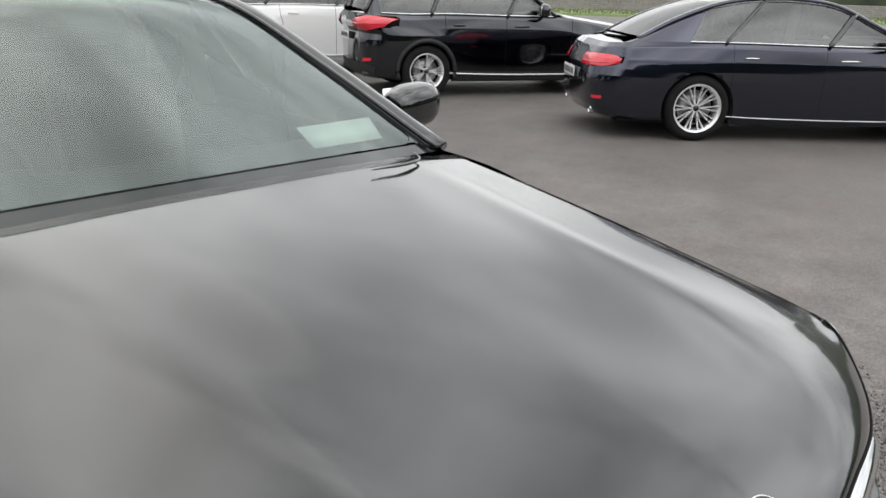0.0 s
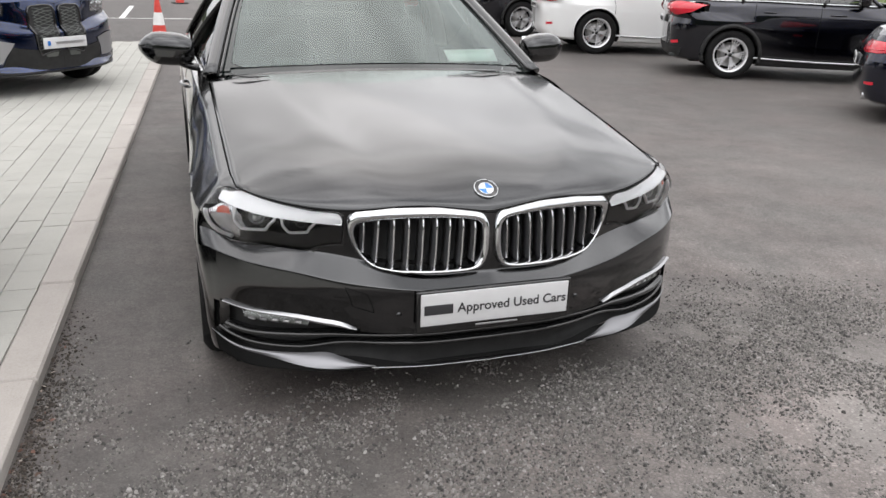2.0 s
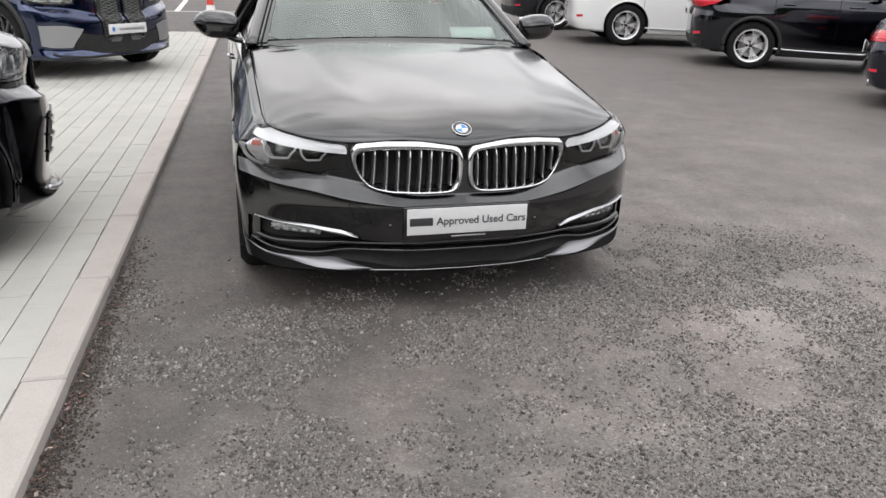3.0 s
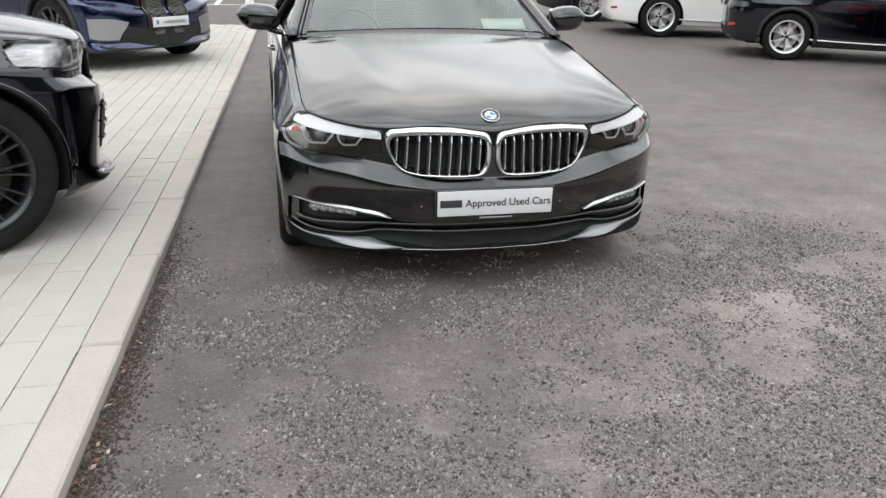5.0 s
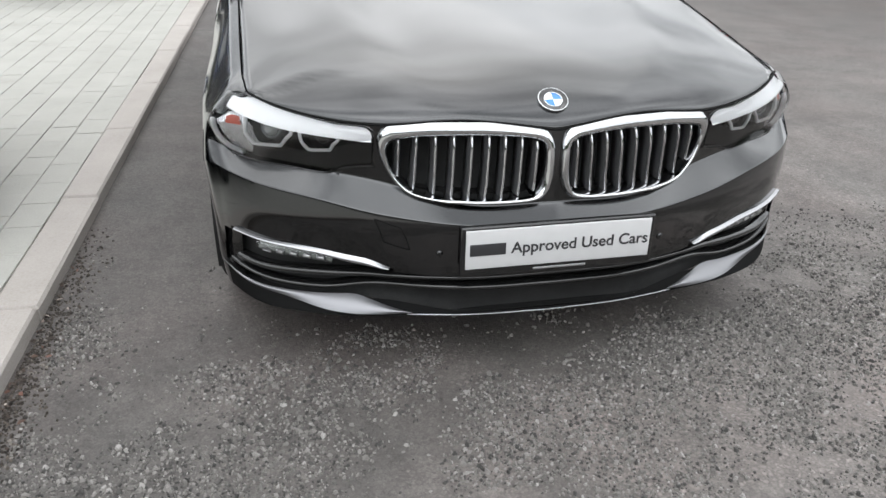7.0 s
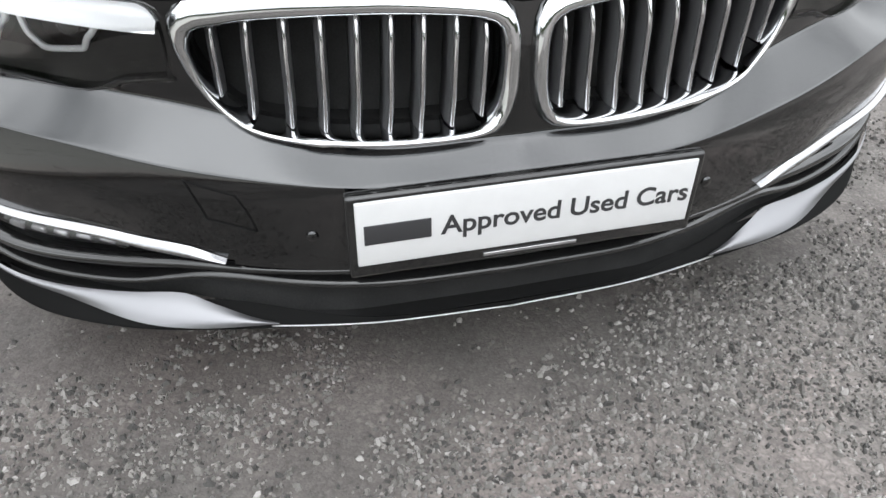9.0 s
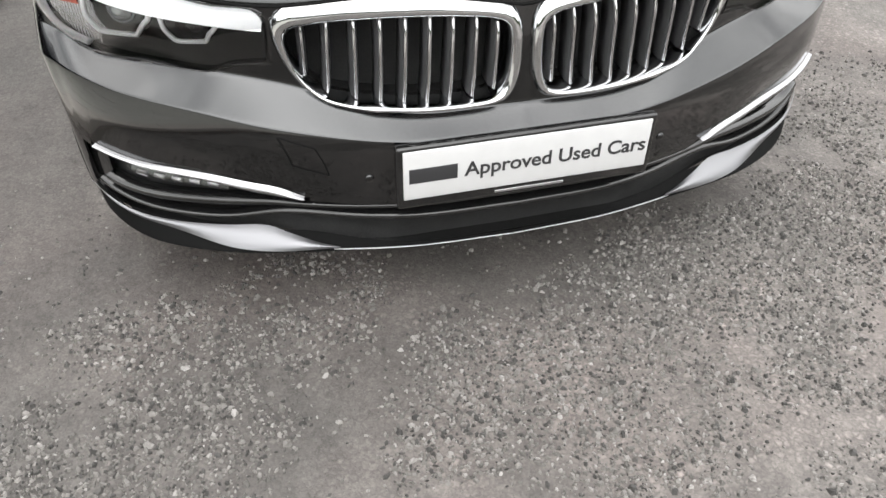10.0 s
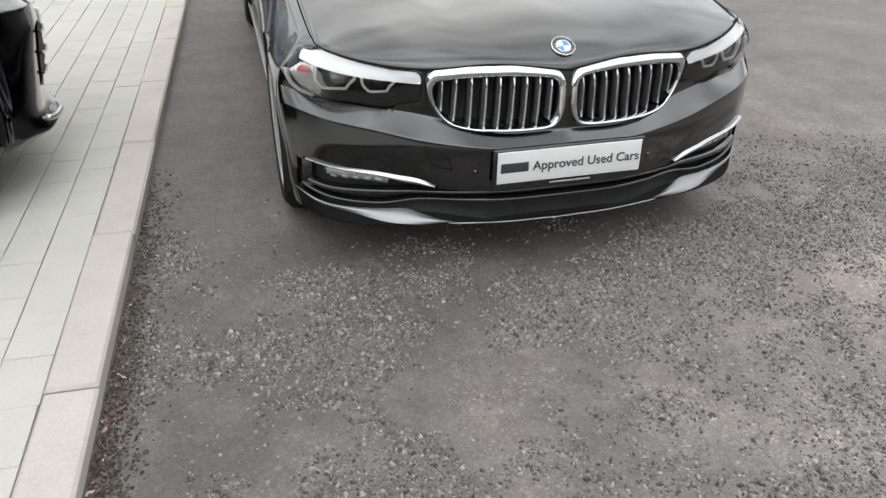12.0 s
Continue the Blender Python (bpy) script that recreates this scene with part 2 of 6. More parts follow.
def tube(points, radius, n=24, sides=8, flat=1.0, closed=False, taper=None):
    """A round or flattened rod along a spline."""
    c = spread(points, n) if not closed else spread(list(points) + [points[0]], n + 1)[:-1]
    v = []
    count = len(c)
    for i in range(count):
        a, b = c[(i - 1) % count if closed else max(i - 1, 0)], c[(i + 1) % count if closed else min(i + 1, count - 1)]
        d = Vector(b - a).normalized()
        side = d.cross(Vector((0, 0, 1)))
        side = side.normalized() if side.length > 1e-3 else Vector((1, 0, 0))
        up = side.cross(d)
        r = radius * (taper(i / (count - 1)) if taper else 1)
        for k in range(sides):
            w = 2 * math.pi * k / sides
            v.append(Vector(c[i]) + side * (math.cos(w) * r) + up * (math.sin(w) * r * flat))
    f = []
    for i in range(count if closed else count - 1):
        for k in range(sides):
            f.append([i * sides + k, i * sides + (k + 1) % sides, ((i + 1) % count) * sides + (k + 1) % sides, ((i + 1) % count) * sides + k])
    if not closed:
        f += [list(range(sides))[::-1], [(count - 1) * sides + k for k in range(sides)]]
    return v, f


def block(size, at=(0, 0, 0), bevel=0.0, turn=None, segments=2):
    bm = bmesh.new()
    bmesh.ops.create_cube(bm, size=1)
    bmesh.ops.scale(bm, vec=size, verts=bm.verts)
    if bevel:
        bmesh.ops.bevel(bm, geom=bm.edges[:], offset=bevel, segments=segments, affect="EDGES", profile=0.6)
    bmesh.ops.transform(bm, matrix=Matrix.Translation(at) @ (turn or Matrix()), verts=bm.verts)
    return bm


def lathe(profile, steps=48, m=None):
    """Turns (radius, along) pairs round the x axis."""
    v, f, k = [], [], len(profile)
    for i in range(steps):
        w = 2 * math.pi * i / steps
        for r, x in profile:
            v.append((x, r * math.cos(w), r * math.sin(w)))
    for i in range(steps):
        for j in range(k - 1):
            a, b = i * k + j, ((i + 1) % steps) * k + j
            f.append([a, a + 1, b + 1, b])
    if m:
        v = [m @ Vector(p) for p in v]
    return v, f


def join(*pieces):
    v, f = [], []
    for a, b in pieces:
        k = len(v)
        v += [tuple(p) for p in a]
        f += [[i + k for i in q] for q in b]
    return v, f


def mirrored(piece):
    return [(-p[0], p[1], p[2]) for p in piece[0]], [list(q)[::-1] for q in piece[1]]


def lettering(body, size, m, name, mat, parent, width=None):
    """Words in the built-in font, as a thin mesh."""
    cu = bpy.data.curves.new(name, "FONT")
    cu.body, cu.size, cu.extrude, cu.align_x, cu.align_y = body, size, 0.0004, "CENTER", "CENTER"
    cu.offset = size * 0.017
    tmp = bpy.data.objects.new(name, cu)
    scene.collection.objects.link(tmp)
    bpy.context.view_layer.update()
    me = bpy.data.meshes.new_from_object(tmp.evaluated_get(bpy.context.evaluated_depsgraph_get()))
    bpy.data.objects.remove(tmp)
    bpy.data.curves.remove(cu)
    if width:
        xs = [v.co.x for v in me.vertices]
        k = width / (max(xs) - min(xs))
        mid = (max(xs) + min(xs)) / 2
        for v in me.vertices:
            v.co.x = (v.co.x - mid) * k
    me.transform(m)
    me.materials.clear()
    me.materials.append(mat)
    ob = new(name, me)
    ob.parent = parent
    return ob

# ---- ground ----
def plane_sheet(x0, x1, y0, y1, z, n=2, m=2):
    return sheet([[(x, y, z) for y in np.linspace(y0, y1, m)] for x in np.linspace(x0, x1, n)])


def math_node(m, op, a, b=None, c=None):
    n = node(m, "ShaderNodeMath")
    n.operation = op
    for k, value in enumerate((a, b, c)):
        if value is None:
            continue
        if isinstance(value, (int, float)):
            n.inputs[k].default_value = value
        else:
            wire(m, value, n.inputs[k])
    return n.outputs[0]


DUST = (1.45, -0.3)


def tarmac():
    """Worn tarmac: smooth dark binder that breaks up into patches of bare chippings, with broad damp and dusty stains."""
    m = material("tarmac", (0.1, 0.1, 0.1), 0.8)
    at = world_coords(m)
    warp = node(m, "ShaderNodeTexNoise", Scale=40.0, Detail=2.0)
    wire(m, at, warp.inputs["Vector"])
    pull = m.node_tree.nodes.new("ShaderNodeVectorMath")
    pull.operation = "MULTIPLY_ADD"
    wire(m, warp.outputs["Color"], pull.inputs[0])
    pull.inputs[1].default_value = (0.022, 0.022, 0.022)
    wire(m, at, pull.inputs[2])
    bent = pull.outputs[0]
    chips = node(m, "ShaderNodeTexVoronoi", Scale=68.0, Randomness=1.0)
    rims = node(m, "ShaderNodeTexVoronoi", Scale=68.0, Randomness=1.0)
    rims.feature = "DISTANCE_TO_EDGE"
    fine = node(m, "ShaderNodeTexVoronoi", Scale=260.0, Randomness=1.0)
    for v in (chips, rims):
        wire(m, bent, v.inputs["Vector"])
    wire(m, at, fine.inputs["Vector"])
    sep = m.node_tree.nodes.new("ShaderNodeSeparateColor")
    wire(m, chips.outputs["Color"], sep.inputs[0])
    sep2 = m.node_tree.nodes.new("ShaderNodeSeparateColor")
    wire(m, fine.outputs["Color"], sep2.inputs[0])
    broad, mid, small = noise_tex(m, 0.55, 4, 0.6, at), noise_tex(m, 2.6, 5, 0.6, at), noise_tex(m, 11.0, 3, 0.6, at)
    pos = m.node_tree.nodes.new("ShaderNodeSeparateXYZ")
    wire(m, at, pos.inputs[0])
    # the surface opens up away from the kerb, in front of the parked car
    reach = math_node(m, "ADD", math_node(m, "MULTIPLY", pos.outputs[0], 0.4), math_node(m, "MULTIPLY", pos.outputs[1], -0.3))
    reach = math_node(m, "ADD", reach, math_node(m, "MULTIPLY_ADD", mid, 2.2, -0.95))
    opened = node(m, "ShaderNodeMapRange", From_Min=-0.2, From_Max=1.6, To_Min=0.05, To_Max=1.0)
    wire(m, reach, opened.inputs["Value"])
    near = node(m, "ShaderNodeMapRange", From_Min=1.5, From_Max=5.0, To_Min=1.0, To_Max=0.35)
    wire(m, pos.outputs[0], near.inputs["Value"])
    wear = math_node(m, "MULTIPLY", opened.outputs[0], near.outputs[0])
    calm = math_node(m, "MULTIPLY_ADD", math_node(m, "ADD", mid, -0.5), near.outputs[0], 0.5)
    # patches of bare stones, each with its own tone and dark joints round it
    bare = math_node(m, "ADD", math_node(m, "MULTIPLY", small, 1.0), math_node(m, "MULTIPLY_ADD", wear, 0.42, math_node(m, "MULTIPLY", mid, 0.4)))
    bare_map = node(m, "ShaderNodeMapRange", From_Min=0.62, From_Max=0.95, To_Min=0.1, To_Max=0.45)
    wire(m, bare, bare_map.inputs["Value"])
    bare = math_node(m, "MULTIPLY", bare_map.outputs[0], near.outputs[0])
    body = node(m, "ShaderNodeMapRange", From_Min=0.02, From_Max=0.42, To_Min=0.0, To_Max=1.0)
    wire(m, rims.outputs["Distance"], body.inputs["Value"])
    stone = math_node(m, "MULTIPLY_ADD", math_node(m, "POWER", sep.outputs[0], 2.5), math_node(m, "MULTIPLY_ADD", wear, 0.16, 0.1), 0.145)
    bright = node(m, "ShaderNodeMapRange", From_Min=0.25, From_Max=0.75, To_Min=0.4, To_Max=1.0)
    wire(m, sep.outputs[1], bright.inputs["Value"])
    kept = math_node(m, "MULTIPLY", body.outputs[0], bright.outputs[0])
    stone = math_node(m, "MULTIPLY_ADD", math_node(m, "ADD", stone, -0.02), kept, 0.02)
    binder = math_node(m, "MULTIPLY_ADD", sep2.outputs[0], 0.05, math_node(m, "MULTIPLY_ADD", sep.outputs[2], 0.03, 0.085))
    tone = math_node(m, "MULTIPLY_ADD", math_node(m, "SUBTRACT", stone, binder), bare, binder)
    tone = math_node(m, "MULTIPLY", tone, math_node(m, "MULTIPLY_ADD", broad, 0.8, 0.62))
    tone = math_node(m, "MULTIPLY", tone, math_node(m, "MULTIPLY_ADD", calm, 1.4, 0.33))
    tone = math_node(m, "MULTIPLY", tone, math_node(m, "MULTIPLY_ADD", wear, 0.9, 0.86))
    # darker towards the kerb with an uneven edge, and far across the yard
    strip = node(m, "ShaderNodeMapRange", From_Min=-1.6, From_Max=-0.1, To_Min=0.7, To_Max=1.0)
    wire(m, math_node(m, "MULTIPLY_ADD", mid, 0.9, math_node(m, "ADD", pos.outputs[0], -0.45)), strip.inputs["Value"])
    tone = math_node(m, "MULTIPLY", tone, strip.outputs[0])
    tone = math_node(m, "MULTIPLY", tone, math_node(m, "MULTIPLY_ADD", near.outputs[0], 0.3, 0.7))
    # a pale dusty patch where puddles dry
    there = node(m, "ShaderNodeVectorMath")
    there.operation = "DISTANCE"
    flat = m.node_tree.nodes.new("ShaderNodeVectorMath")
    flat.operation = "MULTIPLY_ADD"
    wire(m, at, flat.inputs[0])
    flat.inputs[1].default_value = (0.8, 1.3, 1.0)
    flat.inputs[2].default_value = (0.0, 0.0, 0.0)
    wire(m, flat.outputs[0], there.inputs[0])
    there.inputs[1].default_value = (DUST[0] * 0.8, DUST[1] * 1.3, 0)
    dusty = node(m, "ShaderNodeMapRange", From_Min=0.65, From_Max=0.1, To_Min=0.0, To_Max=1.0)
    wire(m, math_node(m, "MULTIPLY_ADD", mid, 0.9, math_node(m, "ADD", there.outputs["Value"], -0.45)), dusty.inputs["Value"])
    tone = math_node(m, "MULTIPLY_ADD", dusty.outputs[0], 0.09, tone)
    hue = ramp(m, noise_tex(m, 1.4, 3, 0.6, at), [(0.35, (0.94, 0.87, 0.81)), (0.5, (0.97, 0.87, 0.81)), (0.68, (1.0, 0.86, 0.8))])
    col = m.node_tree.nodes.new("ShaderNodeVectorMath")
    col.operation = "SCALE"
    wire(m, hue, col.inputs[0])
    wire(m, tone, col.inputs["Scale"])
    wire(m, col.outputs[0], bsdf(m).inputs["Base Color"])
    rel = math_node(m, "MULTIPLY", math_node(m, "MULTIPLY_ADD", sep.outputs[1], 0.4, math_node(m, "MULTIPLY", body.outputs[0], 0.6)), bare)
    rel = math_node(m, "MULTIPLY_ADD", fine.outputs["Distance"], -0.12, rel)
    bump(m, rel, 0.8, 0.005)
    wire(m, math_node(m, "MULTIPLY_ADD", sep2.outputs[1], 0.25, 0.55), bsdf(m).inputs["Roughness"])
    return m


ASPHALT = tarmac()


def concrete(name, dark, light, stain):
    """Cast concrete with fine grain, pores, and broad weathering; each piece a little different."""
    m = material(name, light, 0.85)
    at = world_coords(m)
    grain, broad = noise_tex(m, 140, 4, 0.7, at), noise_tex(m, 2.5, 5, 0.65, at)
    own = m.node_tree.nodes.new("ShaderNodeObjectInfo").outputs["Random"]
    isl = m.node_tree.nodes.new("ShaderNodeNewGeometry").outputs["Random Per Island"]
    k = math_node(m, "MULTIPLY_ADD", grain, 0.45, math_node(m, "MULTIPLY", broad, 0.4))
    k = math_node(m, "ADD", k, math_node(m, "MULTIPLY", own, 0.06))
    k = math_node(m, "ADD", k, math_node(m, "MULTIPLY", isl, 0.06))
    wire(m, ramp(m, k, [(0.3, stain), (0.42, dark), (0.68, light)]), bsdf(m).inputs["Base Color"])
    bump(m, grain, 0.35, 0.0015)
    return m


PAVER = concrete("concrete_paver", (0.35, 0.345, 0.315), (0.425, 0.418, 0.385), (0.27, 0.265, 0.235))
KERB = concrete("concrete_kerb", (0.345, 0.318, 0.292), (0.44, 0.408, 0.38), (0.24, 0.22, 0.195))
JOINT = speckled("sand_joint", (0.22, 0.21, 0.18), (0.34, 0.33, 0.29), 80, 0.95, 0.002, 0.4)
LINE_PAINT = speckled("road_paint", (0.5, 0.5, 0.48), (0.72, 0.72, 0.7), 14, 0.7, 0.001, 0.3)
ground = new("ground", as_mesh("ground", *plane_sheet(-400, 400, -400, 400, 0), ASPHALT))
tagged(ground, "dark grey worn tarmac with loose chippings", "ground", kind="structure")

# paving platform: its edge runs almost straight along the yard
PAVE_AT = Matrix.Translation((-1.51, 0, 0)) @ Matrix.Rotation(radians(-1.75), 4, "Z")
PAVE_TOP = 0.05
bed = new("pavement", as_mesh("pavement", *join(plane_sheet(-7.5, -.152, -7, 12.5, PAVE_TOP - .012), sheet([[(x, 12.5, z) for z in (0, PAVE_TOP - .012)] for x in (-7.5, -.152)])), JOINT))
bed.matrix_world = PAVE_AT
tagged(bed, "pale grey concrete block paving", "pavement", kind="structure")
edge = new("kerb", as_mesh("kerb", *plane_sheet(-.15, -.004, -7, 12.5, .02), JOINT))
edge.matrix_world = PAVE_AT
tagged(edge, "pale concrete kerb along the paving", "kerb", kind="structure")

# ---- distance: verge, low wall, parking lines ----
def leafy(name, dark, light, scale):
    m = material(name, light, 0.7)
    wire(m, ramp(m, noise_tex(m, scale, 5, 0.7, world_coords(m)), [(0.35, dark), (0.65, light)]), bsdf(m).inputs["Base Color"])
    return m


def dark_ring(radius, low, high, seed):
    """A far ring all round, uneven on top, added unseen to darken low reflections."""
    rng = random.Random(seed)
    tops, n = [], 420
    for i in range(n):
        a = 2 * math.pi * i / n
        h = low + (high - low) * (0.5 + 0.5 * noise.noise((3 * math.cos(a), 3 * math.sin(a), seed))) + rng.uniform(-1, 1) * 1.2
        # taller towards -y, so that the bumper mirrors less bright sky
        h *= 0.75 - 0.65 * math.sin(a)
        tops.append([(radius * math.cos(a), radius * math.sin(a), z) for z in (0, h * .5, h)])
    return sheet(tops, loop=True)


# added out of view, only to darken what the paintwork mirrors
RING_GREEN = leafy("unseen_ring_green", (0.015, 0.025, 0.01), (0.05, 0.07, 0.03), 0.35)
unseen_ring = new("backdrop", as_mesh("backdrop", *dark_ring(90, 8, 16, 3), RING_GREEN))
tagged(unseen_ring, "unseen dark green ring added to darken low reflections", "backdrop", kind="structure")
GRASS = leafy("grass_blades", (0.06, 0.1, 0.02), (0.16, 0.2, 0.06), 9)
WALL_STONE = speckled("stone_wall", (0.2, 0.19, 0.17), (0.38, 0.36, 0.33), 6, 0.9, 0.02, 0.6)

# ---- cars: a lofted skin over guide lines that run from the nose round one side to the tail ----
# Each guide has 17 stations: 0 to 4 across the nose, 5 the front corner, 7 the front axle,
# 9 the windscreen's foot, 12 the rear axle, 14 the rear corner, 16 the middle of the tail.
UNDER = [(0, .12, .178), (.24, .13, .178), (.46, .16, .177), (.63, .2, .175), (.76, .28, .17), (.84, .38, .175), (.87, .48, .17), (.86, .82, .17), (.85, 1.2, .165),
         (.84, 1.6, .165), (.84, 2.55, .165), (.845, 3.4, .17), (.86, 3.8, .19), (.85, 4.3, .2), (.78, 4.62, .21), (.58, 4.76, .21), (0, 4.8, .21)]
LIP = [(0, .05, .205), (.24, .062, .205), (.46, .098, .203), (.63, .142, .203), (.78, .228, .198), (.868, .33, .21), (.9, .46, .2), (.89, .82, .195), (.885, 1.2, .185),
       (.875, 1.6, .185), (.875, 2.55, .185), (.88, 3.4, .195), (.89, 3.8, .22), (.885, 4.3, .23), (.82, 4.68, .24), (.6, 4.83, .25), (0, 4.88, .25)]
SPLIT = [(0, .05, .222), (.24, .066, .223), (.46, .145, .255), (.63, .19, .25), (.78, .258, .258), (.878, .342, .285), (.915, .46, .29), (.905, .82, .28), (.9, 1.2, .25),
         (.895, 1.6, .24), (.893, 2.55, .24), (.898, 3.4, .26), (.91, 3.8, .3), (.9, 4.3, .32), (.835, 4.7, .33), (.61, 4.88, .34), (0, 4.94, .34)]
INTAKE = [(0, .032, .335), (.24, .045, .335), (.46, .098, .348), (.63, .165, .385), (.78, .245, .4), (.878, .338, .415), (.92, .46, .4), (.915, .82, .4), (.91, 1.2, .38),
          (.907, 1.6, .38), (.905, 2.55, .38), (.91, 3.4, .4), (.92, 3.8, .44), (.912, 4.3, .45), (.845, 4.7, .45), (.62, 4.89, .45), (0, 4.95, .45)]
FACE = [(0, .022, .46), (.24, .034, .46), (.46, .086, .465), (.63, .147, .48), (.78, .231, .495), (.882, .342, .51), (.927, .46, .515), (.93, .82, .52), (.918, 1.2, .52),
        (.915, 1.6, .52), (.913, 2.55, .52), (.92, 3.4, .53), (.93, 3.8, .55), (.92, 4.3, .56), (.85, 4.7, .57), (.62, 4.9, .57), (0, 4.955, .57)]
CREASE = [(0, .022, .494), (.24, .035, .494), (.46, .091, .516), (.63, .154, .549), (.78, .241, .569), (.888, .354, .584), (.931, .47, .58), (.934, .82, .6), (.922, 1.2, .6),
          (.918, 1.6, .6), (.916, 2.55, .6), (.924, 3.4, .61), (.934, 3.8, .62), (.922, 4.3, .63), (.85, 4.7, .64), (.62, 4.89, .65), (0, 4.95, .65)]
LAMP_FOOT = [(0, .066, .532), (.24, .084, .532), (.46, .164, .582), (.63, .23, .603), (.78, .321, .61), (.885, .408, .632), (.925, .49, .64), (.934, .82, .67), (.922, 1.2, .68),
             (.918, 1.6, .68), (.915, 2.55, .69), (.922, 3.4, .7), (.932, 3.8, .7), (.918, 4.3, .7), (.845, 4.68, .72), (.615, 4.87, .73), (0, 4.93, .73)]
SHOULDER = [(0, .074, .665), (.24, .094, .675), (.46, .156, .675), (.63, .228, .685), (.78, .318, .7), (.885, .405, .694), (.917, .52, .684), (.927, .82, .702), (.918, 1.2, .735),
            (.914, 1.6, .785), (.91, 2.55, .79), (.915, 3.4, .8), (.922, 3.8, .8), (.905, 4.3, .8), (.835, 4.64, .81), (.61, 4.83, .82), (0, 4.89, .82)]
BELT = [(0, .082, .728), (.24, .112, .755), (.46, .15, .741), (.63, .224, .752), (.772, .33, .78), (.798, .42, .797), (.805, .56, .82), (.81, .85, .868), (.814, 1.2, .922),
        (.822, 1.55, .965), (.85, 2.55, .975), (.845, 3.4, .985), (.835, 3.8, .985), (.79, 4.3, .98), (.72, 4.58, .965), (.56, 4.72, .96), (0, 4.78, .965)]
RAIL = [(.8, 1.56, .975), (.705, 1.98, 1.185), (.615, 2.36, 1.36), (.59, 2.75, 1.415), (.585, 3.2, 1.41), (.6, 3.6, 1.35), (.65, 4.05, 1.19), (.7, 4.42, 1.0)]
# the wing's crest: almost level beside the bonnet before the flank drops
CREST = [tuple((p + q) / 2 for p, q in zip(a, b)) for a, b in zip(SHOULDER[:5], BELT[:5])] + [
    (.834, .418, .778), (.835, .55, .798), (.841, .84, .844), (.848, 1.2, .898), (.868, 1.57, .93), (.888, 2.55, .925), (.885, 3.4, .935), (.88, 3.8, .935), (.85, 4.3, .93), (.785, 4.62, .92), (.59, 4.78, .91), (0, 4.84, .91)]
GUIDES = [UNDER, LIP, SPLIT, INTAKE, FACE, CREASE, LAMP_FOOT, SHOULDER, CREST, BELT]


class Skin:
    """The lofted side of a car, with a place for every station and guide."""

    def __init__(self, guides):
        self.g = [np.asarray(g, float) for g in guides]
        self.top = len(guides) - 1
        self.known = {}
        # how far the skin rounds over each guide: low at creases
        self.soft = np.array([.4, .12, .2, .4, .45, .03, .06, .22, .12, .4])

    def at(self, st, gv, off=0.0):
        st, gv = np.atleast_1d(np.asarray(st, float)), np.atleast_1d(np.asarray(gv, float))
        p = self.raw(st, gv)
        if off is not None and np.any(off):
            e = 0.02
            a = self.raw(np.clip(st + e, 0, 16), gv) - self.raw(np.clip(st - e, 0, 16), gv)
            b = self.raw(st, np.clip(gv + e, 0, self.top)) - self.raw(st, np.clip(gv - e, 0, self.top))
            n = np.cross(a, b)
            p = p + n / np.maximum(np.linalg.norm(n, axis=1, keepdims=True), 1e-9) * np.reshape(off, (-1, 1) if np.ndim(off) else (1, 1))
        return p

    def raw(self, st, gv):
        rows = np.stack([spline(g, st) for g in self.g])
        n = len(rows)
        ext = np.concatenate([2 * rows[:1] - rows[1:2], rows, 2 * rows[-1:] - rows[-2:-1]])
        gv = np.clip(gv, 0, n - 1)
        i = np.minimum(gv.astype(int), n - 2)
        f = (gv - i)[:, None]
        k = np.arange(len(st))
        a, b, c, d = ext[i, k], ext[i + 1, k], ext[i + 2, k], ext[i + 3, k]
        m0, m1 = self.soft[i][:, None] * (c - a), self.soft[i + 1][:, None] * (d - b)
        return (2 * f ** 3 - 3 * f ** 2 + 1) * b + (f ** 3 - 2 * f ** 2 + f) * m0 + (-2 * f ** 3 + 3 * f ** 2) * c + (f ** 3 - f ** 2) * m1

    def find(self, pairs, axes=(0, 2), lo=0.0, hi=6.3):
        """Station and guide for pairs of coordinates (x, z on the nose or tail; y, z on a flank)."""
        if (lo, hi) not in self.known:
            s = np.linspace(lo, hi, 200)
            v = np.linspace(0, self.top, 140)
            ss, vv = [q.ravel() for q in np.meshgrid(s, v, indexing="ij")]
            self.known[lo, hi] = ss, vv, self.at(ss, vv)
        ss, vv, p = self.known[lo, hi]
        p = p[:, axes]
        out = []
        for a in pairs:
            k = np.argmin(((p - np.asarray(a)) ** 2).sum(1))
            st, gv, step = ss[k], vv[k], 0.03
            for _ in range(5):
                ds, dv = np.meshgrid(np.linspace(-step, step, 7), np.linspace(-step, step, 7))
                cs, cv = np.clip(st + ds.ravel(), lo, hi), np.clip(gv + dv.ravel(), 0, self.top)
                q = ((self.at(cs, cv)[:, axes] - np.asarray(a)) ** 2).sum(1)
                k = np.argmin(q)
                st, gv, step = cs[k], cv[k], step / 2.5
            out.append((st, gv))
        return np.array(out)

    def line(self, pairs, n, off=0.0, **kw):
        q = spread(self.find(pairs, **kw), n)
        return self.at(q[:, 0], q[:, 1], off)

    def patch(self, low, high, n, m, off=0.0, **kw):
        """A sheet between a lower and an upper line."""
        a, b = spread(self.find(low, **kw), n), spread(self.find(high, **kw), n)
        rows = []
        for w in np.linspace(0, 1, m):
            q = a * (1 - w) + b * w
            o = off(np.linspace(0, 1, n), w) if callable(off) else off
